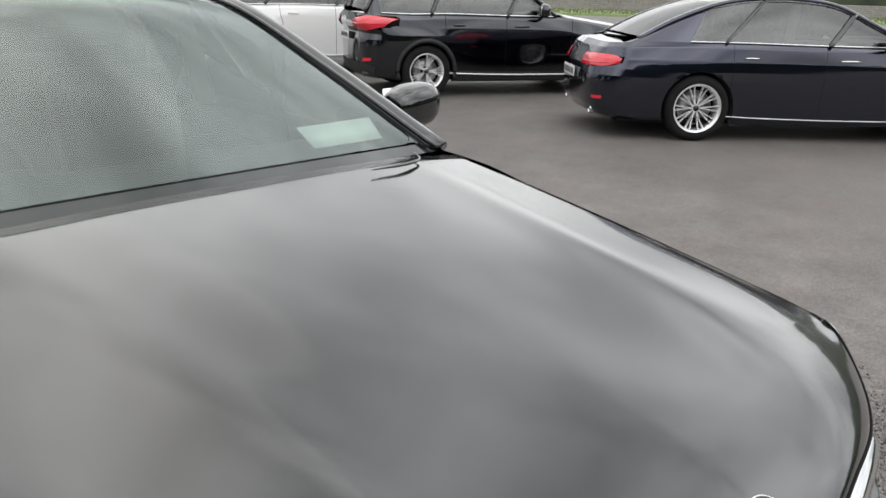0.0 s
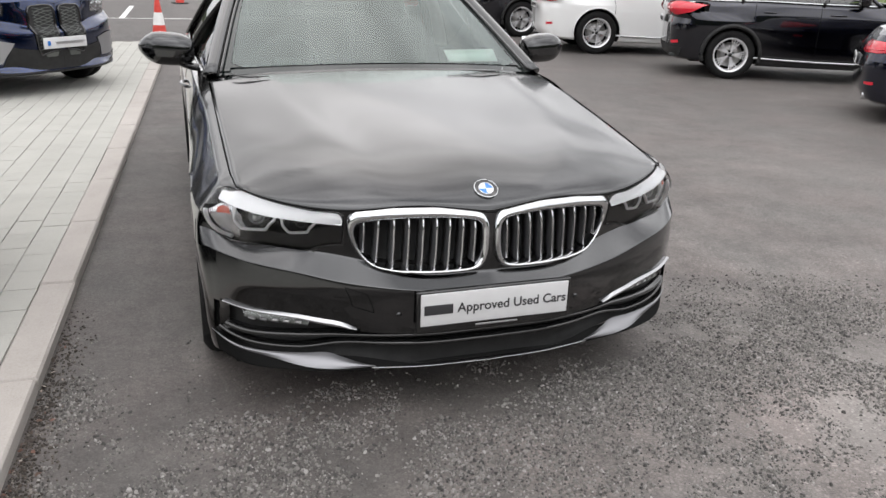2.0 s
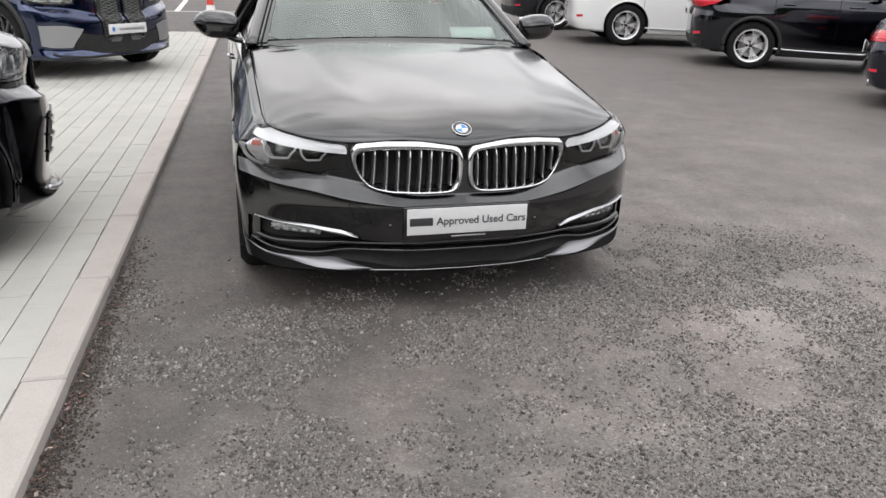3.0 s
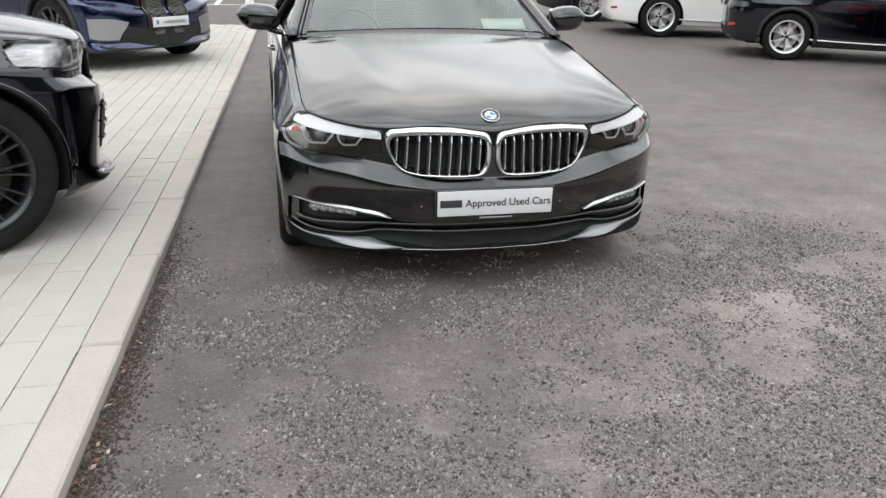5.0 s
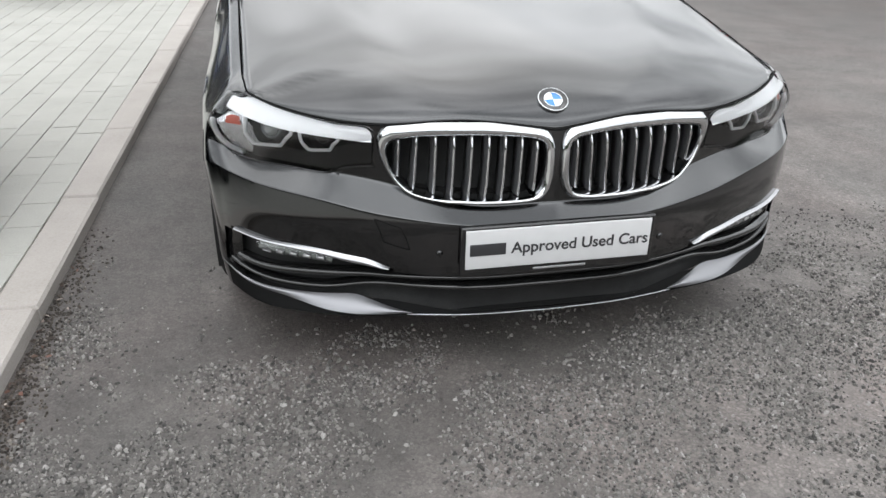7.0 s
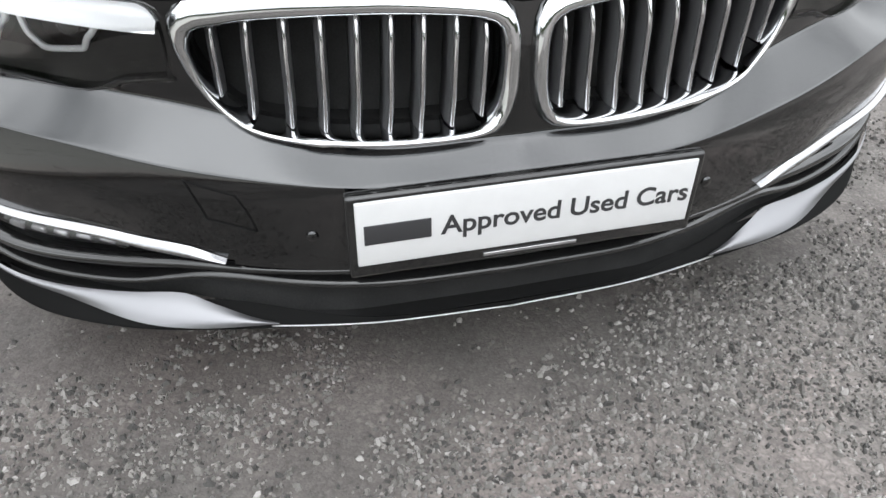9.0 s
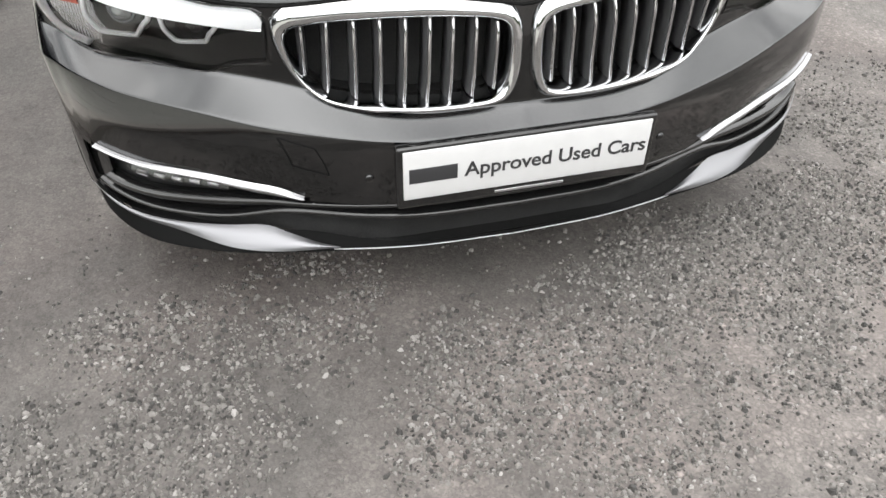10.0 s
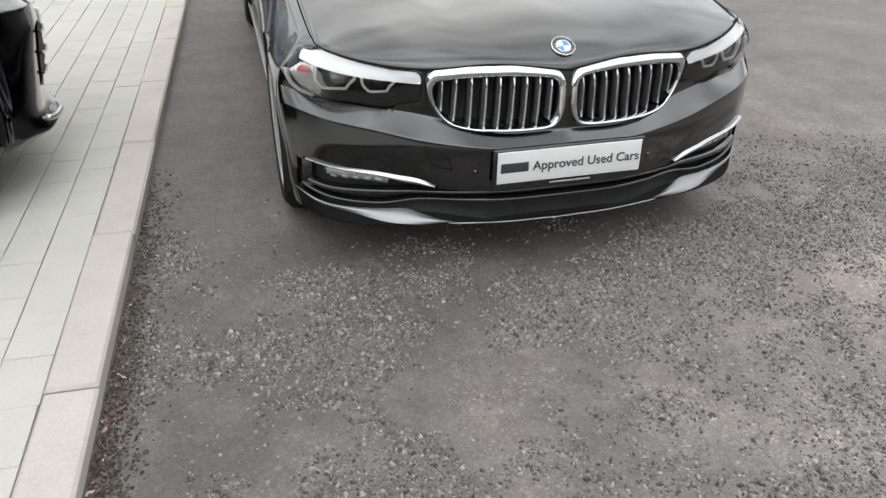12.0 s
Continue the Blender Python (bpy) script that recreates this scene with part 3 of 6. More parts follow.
            rows.append(self.at(q[:, 0], q[:, 1], o))
        return sheet(np.array(rows).transpose(1, 0, 2), flip=False)


def inside(poly, x, y):
    hit, j = False, len(poly) - 1
    for i in range(len(poly)):
        (a, b), (c, d) = poly[i], poly[j]
        if (b > y) != (d > y) and x < (c - a) * (y - b) / (d - b) + a:
            hit = not hit
        j = i
    return hit


def skin_parts(skin, classify, arches, stations, guides_n):
    """Cuts the loft into named panels, for both sides. Panels that cross the middle come out as one."""
    ss, vv = np.meshgrid(stations, np.linspace(0, skin.top, guides_n), indexing="ij")
    n, m = ss.shape
    p = skin.at(ss.ravel(), vv.ravel())
    sf, vf = ss.ravel(), vv.ravel()
    inner = np.zeros(len(p), bool)
    for cy, cz, r in arches:
        d = np.hypot(p[:, 1] - cy, p[:, 2] - cz)
        near = (d < r) & (p[:, 0] > 0.55)
        inner |= near
        k = np.where(near & (d > 1e-6))[0]
        p[k, 1] = cy + (p[k, 1] - cy) * r / d[k]
        p[k, 2] = cz + (p[k, 2] - cz) * r / d[k]
    panels = {}
    for i in range(n - 1):
        for j in range(m - 1):
            q = [i * m + j, (i + 1) * m + j, (i + 1) * m + j + 1, i * m + j + 1]
            if all(inner[k] for k in q):
                continue
            name = classify(sf[q].mean(), vf[q].mean(), p[q].mean(0))
            if name:
                panels.setdefault(name, []).append(q)
    out = {}
    for name, faces in panels.items():
        used = sorted({k for q in faces for k in q})
        where = {k: i for i, k in enumerate(used)}
        out[name] = (p[used], [[where[k] for k in q] for q in faces])
    return out


def add_panels(car, panels, paint, single, labels):
    for name, (v, f) in panels.items():
        plain = name.rstrip("0123456789")
        right = (v, f)
        left = mirrored(right)
        mat = labels.get(plain, paint)
        if plain in single:
            bm = bmesh.new()
            vs, fs = join(right, left)
            vs = [bm.verts.new(p) for p in vs]
            for q in fs:
                bm.faces.new([vs[k] for k in q])
            bmesh.ops.remove_doubles(bm, verts=bm.verts, dist=0.0006)
            part(plain, bm, mat, car)
        else:
            part(plain, right, mat, car)
            part(plain, left, mat, car)


def canopy(rail, t0, t1, n, m, lift, shift, inset=1.0, drop=0.0):
    """The glass and roof between the two roof rails. t0, t1: parameters along the rail."""
    t = np.linspace(t0, t1, n)
    r = spline(rail, t)
    k = t / (len(rail) - 1)
    rows = []
    for i in range(n):
        u = np.linspace(inset, -inset, m)
        c = 1 - u * u
        rows.append(np.stack([u * r[i, 0], r[i, 1] - np.interp(k[i], *shift) * c, r[i, 2] + np.interp(k[i], *lift) * c - drop], 1))
    return sheet(rows)


def canopy_strip(rail, t0, t1, u0, u1, n, lift, shift, drop):
    """A strip of the same curved surface between two fractions of its width."""
    t = np.linspace(t0, t1, n)
    r = spline(rail, t)
    k = t / (len(rail) - 1)
    u = np.linspace(u0, u1, 4)
    c = 1 - u * u
    return sheet([np.stack([u * r[i, 0], r[i, 1] - np.interp(k[i], *shift) * c, r[i, 2] + np.interp(k[i], *lift) * c - drop], 1) for i in range(n)])


def wheel(car, at, side, radius, rim, style, steer=0.0, spoke=None, face=None):
    """tyre > tread of its own mesh, rim, spokes, brake disc. side: 1 faces +x."""
    spoke, face = spoke or ALLOY, face or ALLOY
    m = Matrix.Translation(at) @ pose(0, 0, 0, 0, 0, (0 if side > 0 else 180) + steer)
    w = 0.115
    hub = part("wheel", lathe([(0.001, 0.012), (0.03, 0.012), (0.034, 0.006), (0.034, -0.06), (0.001, -0.06)], 24), face, car)
    hub.matrix_basis = m
    prof = [(rim - 0.012, -w), (rim + 0.01, -w - 0.004), (radius - 0.035, -w - 0.01), (radius - 0.006, -w + 0.014), (radius, -w + 0.04), (radius, -0.012), (radius - 0.006, -0.01), (radius - 0.006, 0.002), (radius, 0.004),
            (radius, w - 0.045), (radius - 0.008, w - 0.018), (radius - 0.035, w + 0.004), ((radius + rim) / 2, w + 0.009), (rim + 0.012, w + 0.002), (rim - 0.004, w - 0.006)]
    part("tyre", lathe([(r, x - w + 0.055) for r, x in prof], 72), RUBBER, hub)
    barrel = [(rim - 0.006, 0.05), (rim + 0.002, 0.058), (rim + 0.004, 0.05), (rim - 0.004, 0.044), (rim - 0.02, 0.036), (rim - 0.03, -0.1), (rim - 0.012, -0.15)]
    part("rim", lathe(barrel, 72), face, hub)
    part("brake_disc", lathe([(0.06, -0.05), (rim * 0.72, -0.05), (rim * 0.72, -0.07), (0.06, -0.07)], 48), DISC_STEEL, hub)
    part("wheel_well_back", lathe([(rim - 0.03, -0.11), (0.01, -0.115)], 40), DARK, hub)

    def bar(a, b, wa, wb, x0, x1):
        """One spoke from the angle a at the hub to the angle b at the rim."""
        v, f = [], []
        for i, k in enumerate(np.linspace(0, 1, 5)):
            r = 0.03 + (rim - 0.028) * k
            ang = a + (b - a) * k ** 0.8
            hw = (wa + (wb - wa) * k) / 2
            x = x0 + (x1 - x0) * k + 0.012 * math.sin(math.pi * k) * -1
            d, s = np.array((math.cos(ang), math.sin(ang))), np.array((-math.sin(ang), math.cos(ang)))
            for off, back in ((-hw, 0.0), (-hw * 0.7, 0.008), (hw * 0.7, 0.008), (hw, 0.0), (hw * 0.8, -0.03), (-hw * 0.8, -0.03)):
                q = d * r + s * off
                v.append((x + back, q[0], q[1]))
        for i in range(4):
            for k in range(6):
                f.append([i * 6 + k, i * 6 + (k + 1) % 6, (i + 1) * 6 + (k + 1) % 6, (i + 1) * 6 + k])
        f += [[5, 4, 3, 2, 1, 0], [24 + k for k in range(6)]]
        return v, f

    x0, x1 = 0.006, 0.034
    kinds = {"double": (10, [(-0.055, -0.12, 0.014, 0.013), (0.055, 0.12, 0.014, 0.013)]), "y": (5, [(-0.1, -0.3, 0.02, 0.014), (0.1, 0.3, 0.02, 0.014), (-0.04, -0.1, 0.018, 0.011), (0.04, 0.1, 0.018, 0.011)]),
             "v": (5, [(-0.12, -0.26, 0.03, 0.022), (0.12, 0.26, 0.03, 0.022)]), "aero": (5, [(-0.16, -0.3, 0.05, 0.04), (0.16, 0.3, 0.05, 0.04)])}
    count, arms = kinds[style]
    for i in range(count):
        pieces = [bar(2 * math.pi * i / count + a, 2 * math.pi * i / count + b, wa, wb, x0, x1) for a, b, wa, wb in arms]
        part("spoke", join(*pieces), spoke, hub, smooth=False)
    part("hub_cap", lathe([(0.001, 0.02), (0.024, 0.019), (0.03, 0.012)], 24), GLOSS_BLACK, hub)
    return hub


def wing_mirror(car, side, at, paint, size=(0.25, 0.15, 0.155)):
    """mirror > shell, lower cap, arm, glass."""
    sx, sy, sz = size
    v = []
    n, k = 16, 20
    rows = []
    for i in range(n):
        u = i / (n - 1)
        x = (u - 0.5) * sx
        grow = (1 - abs(2 * u - 0.96) ** 3.2 * 0.75) if u > 0.48 else (1 - abs(2 * u - 0.96) ** 3 * 0.45)
        ring = []
        for j in range(k):
            w = 2 * math.pi * j / k
            c, s = math.cos(w), math.sin(w)
            ring.append((x * side, math.copysign(abs(c) ** 0.75, c) * sy / 2 * grow + 0.03 * u, math.copysign(abs(s) ** 0.75, s) * sz / 2 * grow + 0.012 * u))
        rows.append(ring)
    v = [p for r in rows for p in r]
    up, down = [], []
    for i in range(n - 1):
        for j in range(k):
            q = [i * k + j, i * k + (j + 1) % k, (i + 1) * k + (j + 1) % k, (i + 1) * k + j]
            q = q if side > 0 else q[::-1]
            z = sum(v[a][2] for a in q) / 4
            (up if z > -0.028 else down).append(q)
    caps = [[j for j in range(k)][::-1], [(n - 1) * k + j for j in range(k)]]
    up += caps if side > 0 else [c[::-1] for c in caps]
    shell = part("wing_mirror", (v, up), paint, car, "painted door mirror shell")
    shell.location = at
    part("lower_cap", (v, down), GLOSS_BLACK, shell, "black lower mirror cap")
    gl = [[(side * sx * a, sy * 0.46 + 0.03 * (a + 0.5), sz * b + 0.006) for a in np.linspace(-0.4, 0.36, 6)] for b in np.linspace(-0.36, 0.36, 4)]
    part("mirror_glass", thick(gl, np.tile((0, 1, 0), (4, 6, 1)), 0.004), CHROME, shell)
    part("arm", tube([(-side * (sx / 2 + 0.08), 0.02, -sz * 0.6), (-side * (sx / 2 - 0.02), 0.01, -sz * 0.5), (-side * sx * 0.2, 0, -sz * 0.34)], 0.03, 10, 10, 0.6), GLOSS_BLACK, shell)
    return shell


def seat(car, x, y, z):
    s = part("seat", block((0.5, 0.5, 0.16), (0, 0, 0.08), 0.05, segments=3), SEAT, car)
    s.location = (x, y, z)
    part("backrest", block((0.48, 0.14, 0.62), (0, 0.26, 0.42), 0.05, pose(0, 0, 0, -16), 3), SEAT, s)
    part("headrest", block((0.26, 0.1, 0.19), (0, 0.4, 0.8), 0.04, pose(0, 0, 0, -12), 3), SEAT, s)
    return s


def cabin(car, rail, belt_z, driver_x, dash_y=1.62):
    """Dashboard, steering wheel, seats, inside mirror."""
    part("dashboard", block((1.36, 0.55, 0.22), (0, dash_y + 0.2, belt_z - 0.1), 0.06, pose(0, 0, 0, 4), 3), CABIN, car)
    w = part("steering_wheel", tube([(0.18 * math.cos(a), 0, 0.18 * math.sin(a)) for a in np.linspace(0, 2 * math.pi, 17)[:-1]], 0.015, 40, 8, closed=True), CABIN, car)
    w.matrix_basis = pose(driver_x, dash_y + 0.62, belt_z - 0.02, -22)
    part("steering_boss", block((0.16, 0.05, 0.12), (0, -0.01, 0), 0.02), CABIN, w)
    part("steering_spoke", block((0.34, 0.02, 0.03), (0, 0, 0.01), 0.008), CABIN, w)
    for x in (-0.37, 0.37):
        seat(car, x, dash_y + 1.0, belt_z - 0.52)
    part("rear_bench", block((1.2, 0.5, 0.18), (0, dash_y + 1.75, belt_z - 0.4), 0.06, None, 3), SEAT, car)
    part("rear_backrest", block((1.2, 0.16, 0.6), (0, dash_y + 2.05, belt_z - 0.1), 0.06, pose(0, 0, 0, -18), 3), SEAT, car)
    top = spline(rail, [1.75])[0]
    part("inside_mirror", block((0.22, 0.03, 0.07), (0, top[1] - 0.02, top[2] - 0.02), 0.012, pose(0, 0, 0, -8)), CABIN, car)
    part("sensor_housing", block((0.16, 0.16, 0.05), (0, top[1] - 0.06, top[2] + 0.03), 0.015, pose(0, 0, 0, 25)), CABIN, car)
    part("cabin_floor", block((1.5, 3.0, 0.05), (0, dash_y + 1.2, 0.3)), CABIN, car)


# ---- the saloon ----
KIDNEY_OUT = [(.008, .655), (.011, .7), (.034, .732), (.124, .748), (.248, .753), (.36, .75), (.43, .744), (.457, .732), (.469, .711), (.468, .68), (.456, .638), (.428, .588), (.376, .551), (.275, .539), (.15, .536), (.06, .541), (.026, .556), (.01, .6)]
KIDNEY_IN = [(.034, .655), (.037, .685), (.054, .704), (.13, .714), (.24, .718), (.345, .714), (.4, .708), (.43, .698), (.443, .678), (.441, .65), (.428, .614), (.402, .58), (.364, .56), (.26, .552), (.15, .55), (.07, .554), (.045, .572), (.036, .61)]
LAMP_TOP = [(.478, .728), (.573, .739), (.7, .76), (.785, .781), (.84, .77), (.87, .73)]
LAMP_LOW = [(.472, .622), (.54, .613), (.59, .598), (.697, .604), (.811, .609), (.868, .637), (.9, .69)]
BROW_LOW = [(.48, .698), (.576, .702), (.661, .706), (.731, .713), (.8, .726), (.838, .738)]


def smooth_ring(points, n):
    q = list(points) + [points[0]]
    return spread(q, n + 1)[:-1]


def hood_sheet(skin, n=44, m=72, gap=0.994, y_rear=(1.43, 1.5), lift=0.0):
    """The bonnet: a domed sheet that dives to the grille and lamps at its front edge."""
    belt = spline(skin.g[-1], np.linspace(0, 9, 181))
    zc = np.array([(.05, .74), (.1, .775), (.15, .803), (.25, .838), (.4, .874), (.7, .925), (1.1, .98), (1.5, 1.024)])
    zc = spline(zc, np.linspace(0, len(zc) - 1, 300))
    crests = spline([(.1, .45), (.2, .46), (.4, .49), (.8, .6), (1.25, .655), (1.6, .68)], np.linspace(0, 5, 200))
    edge = belt[belt[:, 1] >= .34]
    front = belt[(belt[:, 0] <= .775) & (belt[:, 1] < .345)]
    rows = []
    for u in np.linspace(-1, 1, m):
        a = abs(u)
        col = []
        xf = a * .772
        yf, zf = np.interp(xf, front[:, 0], front[:, 1]) + 0.001, np.interp(xf, front[:, 0], front[:, 2])
        yr = y_rear[0] + (y_rear[1] - y_rear[0]) * a ** 2

        def height(y, a=a):
            ze = np.interp(y, edge[:, 1], edge[:, 2])
            if y < .34:
                ze = np.interp(.34, edge[:, 1], edge[:, 2]) - (.34 - y) * (.2 + .3 * min(.34 - y, .2))
            dome = np.interp(y, zc[:, 0], zc[:, 1]) - ze
            crest = np.interp(y, crests[:, 0], crests[:, 1])
            ridge = 0.0115 * math.exp(-((a - crest) / (.05 if a < crest else .11)) ** 2) * min(1, y * 1.5) * min(1, max(.3, (1.6 - y) / .7))
            # the corner above the lamp breaks away more steeply
            brink = np.interp(y, [.15, .3, .55, .85], [.6, .7, .85, 1.0])
            rise = min(max((a - brink + .55) / .55, 0), 1)
            corner = 0.019 * min(1, (1 - brink) / .12) * (rise * rise * (3 - 2 * rise) if a < brink else (1 - a) / max(1 - brink, .01))
            k = min(max((y - .12) / .6, 0), 1)
            p = (1.25 + 1.15 * k * k * (3 - 2 * k)) / 2
            fall = ((a * a + .03) ** p - .03 ** p) / (1.03 ** p - .03 ** p)
            return ze + dome * (1 - fall) + ridge + corner
        for v in np.linspace(0, 1, n):
            y = yf + (yr - yf) * v ** 1.7
            x = math.copysign(a, u) * np.interp(y, edge[:, 1], edge[:, 0], left=.772) * gap
            dive = (height(yf) - zf) * math.exp(-(y - yf) / 0.055)
            col.append((x, y, height(y) - dive + lift))
        rows.append(col)
    # panel-beaten smooth: neighbouring heights are averaged, edges held
    grid = np.array(rows)
    for turn in range(30):
        grid[:, 1:-1, 2] = (grid[:, :-2, 2] + 2 * grid[:, 1:-1, 2] + grid[:, 2:, 2]) / 4
        if turn % 6 == 0:
            grid[1:-1, 1:, 2] = (grid[:-2, 1:, 2] + 2 * grid[1:-1, 1:, 2] + grid[2:, 1:, 2]) / 4
    rows = []
    for col in grid.tolist():
        # folded lips at the front and the rear
        x, y, z = col[0]
        x2, y2, z2 = col[-1]
        rows.append([(x, y + 0.02, z - 0.02), (x, y + 0.002, z - 0.006)] + [tuple(p) for p in col] + [(x2, y2 + 0.004, z2 - 0.006), (x2, y2 - 0.01, z2 - 0.02)])
    first = [(p[0] * 0.999, p[1], p[2] - 0.018) for p in rows[0]]
    last = [(p[0] * 0.999, p[1], p[2] - 0.018) for p in rows[-1]]
    return [first] + rows + [last]


def ahead(skin, st, gv, off=0.0):
    """Places on the nose, moved straight forwards."""
    p = skin.raw(np.asarray(st, float), np.asarray(gv, float))
    p[:, 1] -= off
    return p


def kidney(car, skin, side):
    """grille > chrome surround, slats with bright edges, dark duct."""
    out, inn = skin.find(smooth_ring(KIDNEY_OUT, 72)), skin.find(smooth_ring(KIDNEY_IN, 72))
    rows = []
    for w, off in ((0, -0.012), (0.02, 0.004), (0.2, 0.015), (0.5, 0.02), (0.8, 0.014), (0.98, 0.003), (1.0, -0.02), (1.0, -0.045)):
        q = out * (1 - w) + inn * w
        rows.append(ahead(skin, q[:, 0], q[:, 1], off))
    ring = sheet(np.array(rows).transpose(1, 0, 2), loop=True)
    pick = (lambda s: s) if side > 0 else mirrored
    g = part("kidney_grille", pick(ring), CHROME, car, "chrome grille surround")
    back = ahead(skin, inn[:, 0], inn[:, 1], -0.075)
    mid = back.mean(0)
    part("grille_duct", pick((list(back) + [mid], [[i, (i + 1) % 72, 72] for i in range(72)])), PLASTIC, g)
    wall = sheet(np.stack([ahead(skin, inn[:, 0], inn[:, 1], o) for o in (-0.03, -0.075)]).transpose(1, 0, 2), loop=True)
    part("grille_duct_wall", pick(wall), PLASTIC, g)
    tops = [(.414, .702), (.368, .711), (.32, .715), (.273, .717), (.227, .717), (.182, .717), (.139, .715), (.095, .711), (.055, .7)]
    foot = [(.415, .6), (.376, .568), (.325, .558), (.28, .554), (.236, .552), (.192, .551), (.148, .551), (.103, .554), (.06, .566)]
    for (xt, zt), (xb, zb) in zip(tops, foot):
        q = spread(skin.find([(xt, zt), (xt * .55 + xb * .45, zt * .5 + zb * .5), (xb, zb)]), 9)
        bow = 0.006 * np.sin(np.linspace(0, math.pi, 9))
        lines = []
        for dx, off in ((-.0035, -.006), (-.0015, 0), (.0015, 0), (.0035, -.006)):
            p = ahead(skin, q[:, 0], q[:, 1], off) - np.array((0, 1, 0)) * bow[:, None]
            p[:, 0] += dx
            lines.append(p)
        s = part("grille_slat", pick(sheet(lines)), SLAT_METAL, g)
        fin = []
        for dx, off in ((-.0035, -.006), (-.0075, -.02), (-.006, -.06), (.006, -.06), (.0075, -.02), (.0035, -.006)):
            p = ahead(skin, q[:, 0], q[:, 1], off) - np.array((0, 1, 0)) * bow[:, None]
            p[:, 0] += dx
            fin.append(p)
        part("slat_fin", pick(sheet(fin)), FIN, s)


def headlight(car, skin, side, paint):
    """headlight > housing, brow, two light guides, projectors, amber reflector, rim, clear lens."""
    pick = (lambda s: s) if side > 0 else mirrored
    h = part("headlight", pick(skin.patch(LAMP_LOW, LAMP_TOP, 30, 8, -0.055)), DARK, car, "clear-lensed headlight")
    # rim that closes the lamp's edge
    ring = skin.find(smooth_ring(LAMP_LOW + LAMP_TOP[::-1], 96))
    mid = ring.mean(0)
    rows = [skin.at(*(mid + (ring - mid) * w).T, off) for w, off in ((1.015, -0.004), (1.0, 0.0015), (0.965, 0.001), (0.955, -0.006), (0.955, -0.055))]
    part("lamp_bezel", pick(sheet(np.array(rows).transpose(1, 0, 2), loop=True)), GLOSS_BLACK, h)
    # dark mask under the lights
    part("lamp_mask", pick(skin.patch([(.475, .622), (.545, .618), (.595, .604), (.697, .61), (.795, .615)], [(.478, .694), (.56, .672), (.64, .648), (.71, .652), (.79, .648)], 20, 6, -0.012)), PLASTIC, h)
    part("lamp_brow", pick(skin.patch(BROW_LOW, [(.48, .726), (.573, .737), (.7, .757), (.783, .777), (.838, .765)], 26, 5, lambda u, w: 0.012 - 0.022 * w)), PEARL, h, "bright silver lamp brow")
    part("inner_reflector", pick(skin.patch([(.757, .612), (.81, .617), (.86, .645), (.893, .697)], [(.803, .726), (.828, .731), (.85, .727), (.868, .715)], 16, 8, -0.013)), PRISM, h)
    for pts, r in (([(.796, .727), (.799, .705), (.801, .684), (.797, .673), (.784, .657), (.776, .653), (.745, .655), (.716, .658), (.707, .663), (.686, .69), (.681, .7), (.678, .714)], .0052), ([(.66, .706), (.659, .69), (.656, .677), (.642, .66), (.634, .657), (.61, .659), (.59, .662), (.582, .667), (.567, .688), (.558, .702)], .0047)):
        part("light_guide", pick(tube(skin.line(pts, 48, 0.001), r, 60, 8)), PEARL, h, "U-shaped light guide")
    for (x, z), r in (((.742, .697), .036), ((.608, .688), .026)):
        c = skin.line([(x, z), (x + .001, z)], 2, -0.034)[0]
        a = Vector((0.25, -1, 0.02)).normalized()
        m = Matrix.Translation(c) @ a.to_track_quat("X", "Z").to_matrix().to_4x4()
        part("projector", pick(lathe([(r * 1.05, 0.004), (r * .98, 0.014), (r * .8, 0.024), (r * .45, 0.031), (0.001, 0.033)], 28, m)), LENS_BALL if r > .03 else GLOSS_BLACK, h)
        part("projector_bowl", pick(lathe([(r * 1.5, 0.02), (r * 1.25, 0.0), (r * .6, -0.012), (0.001, -0.014)], 28, m)), GLOSS_BLACK, h)
    part("amber_reflector", pick(skin.patch([(.818, .694), (.84, .695), (.86, .694)], [(.82, .72), (.84, .722), (.858, .714)], 8, 4, -0.0105)), AMBER, h)
    part("lamp_rim", pick(tube(skin.line([(.889, .7), (.882, .66), (.855, .634), (.812, .62)], 16, -0.002), .0085, 30, 8, 0.7)), PEARL, h)
    part("lens", pick(skin.patch(LAMP_LOW, LAMP_TOP, 30, 10, lambda u, w: 0.005 + 0.018 * math.sin(math.pi * w) * np.sin(np.pi * np.clip(u, 0.02, 0.98)) ** 0.5)), CLEAR, h)


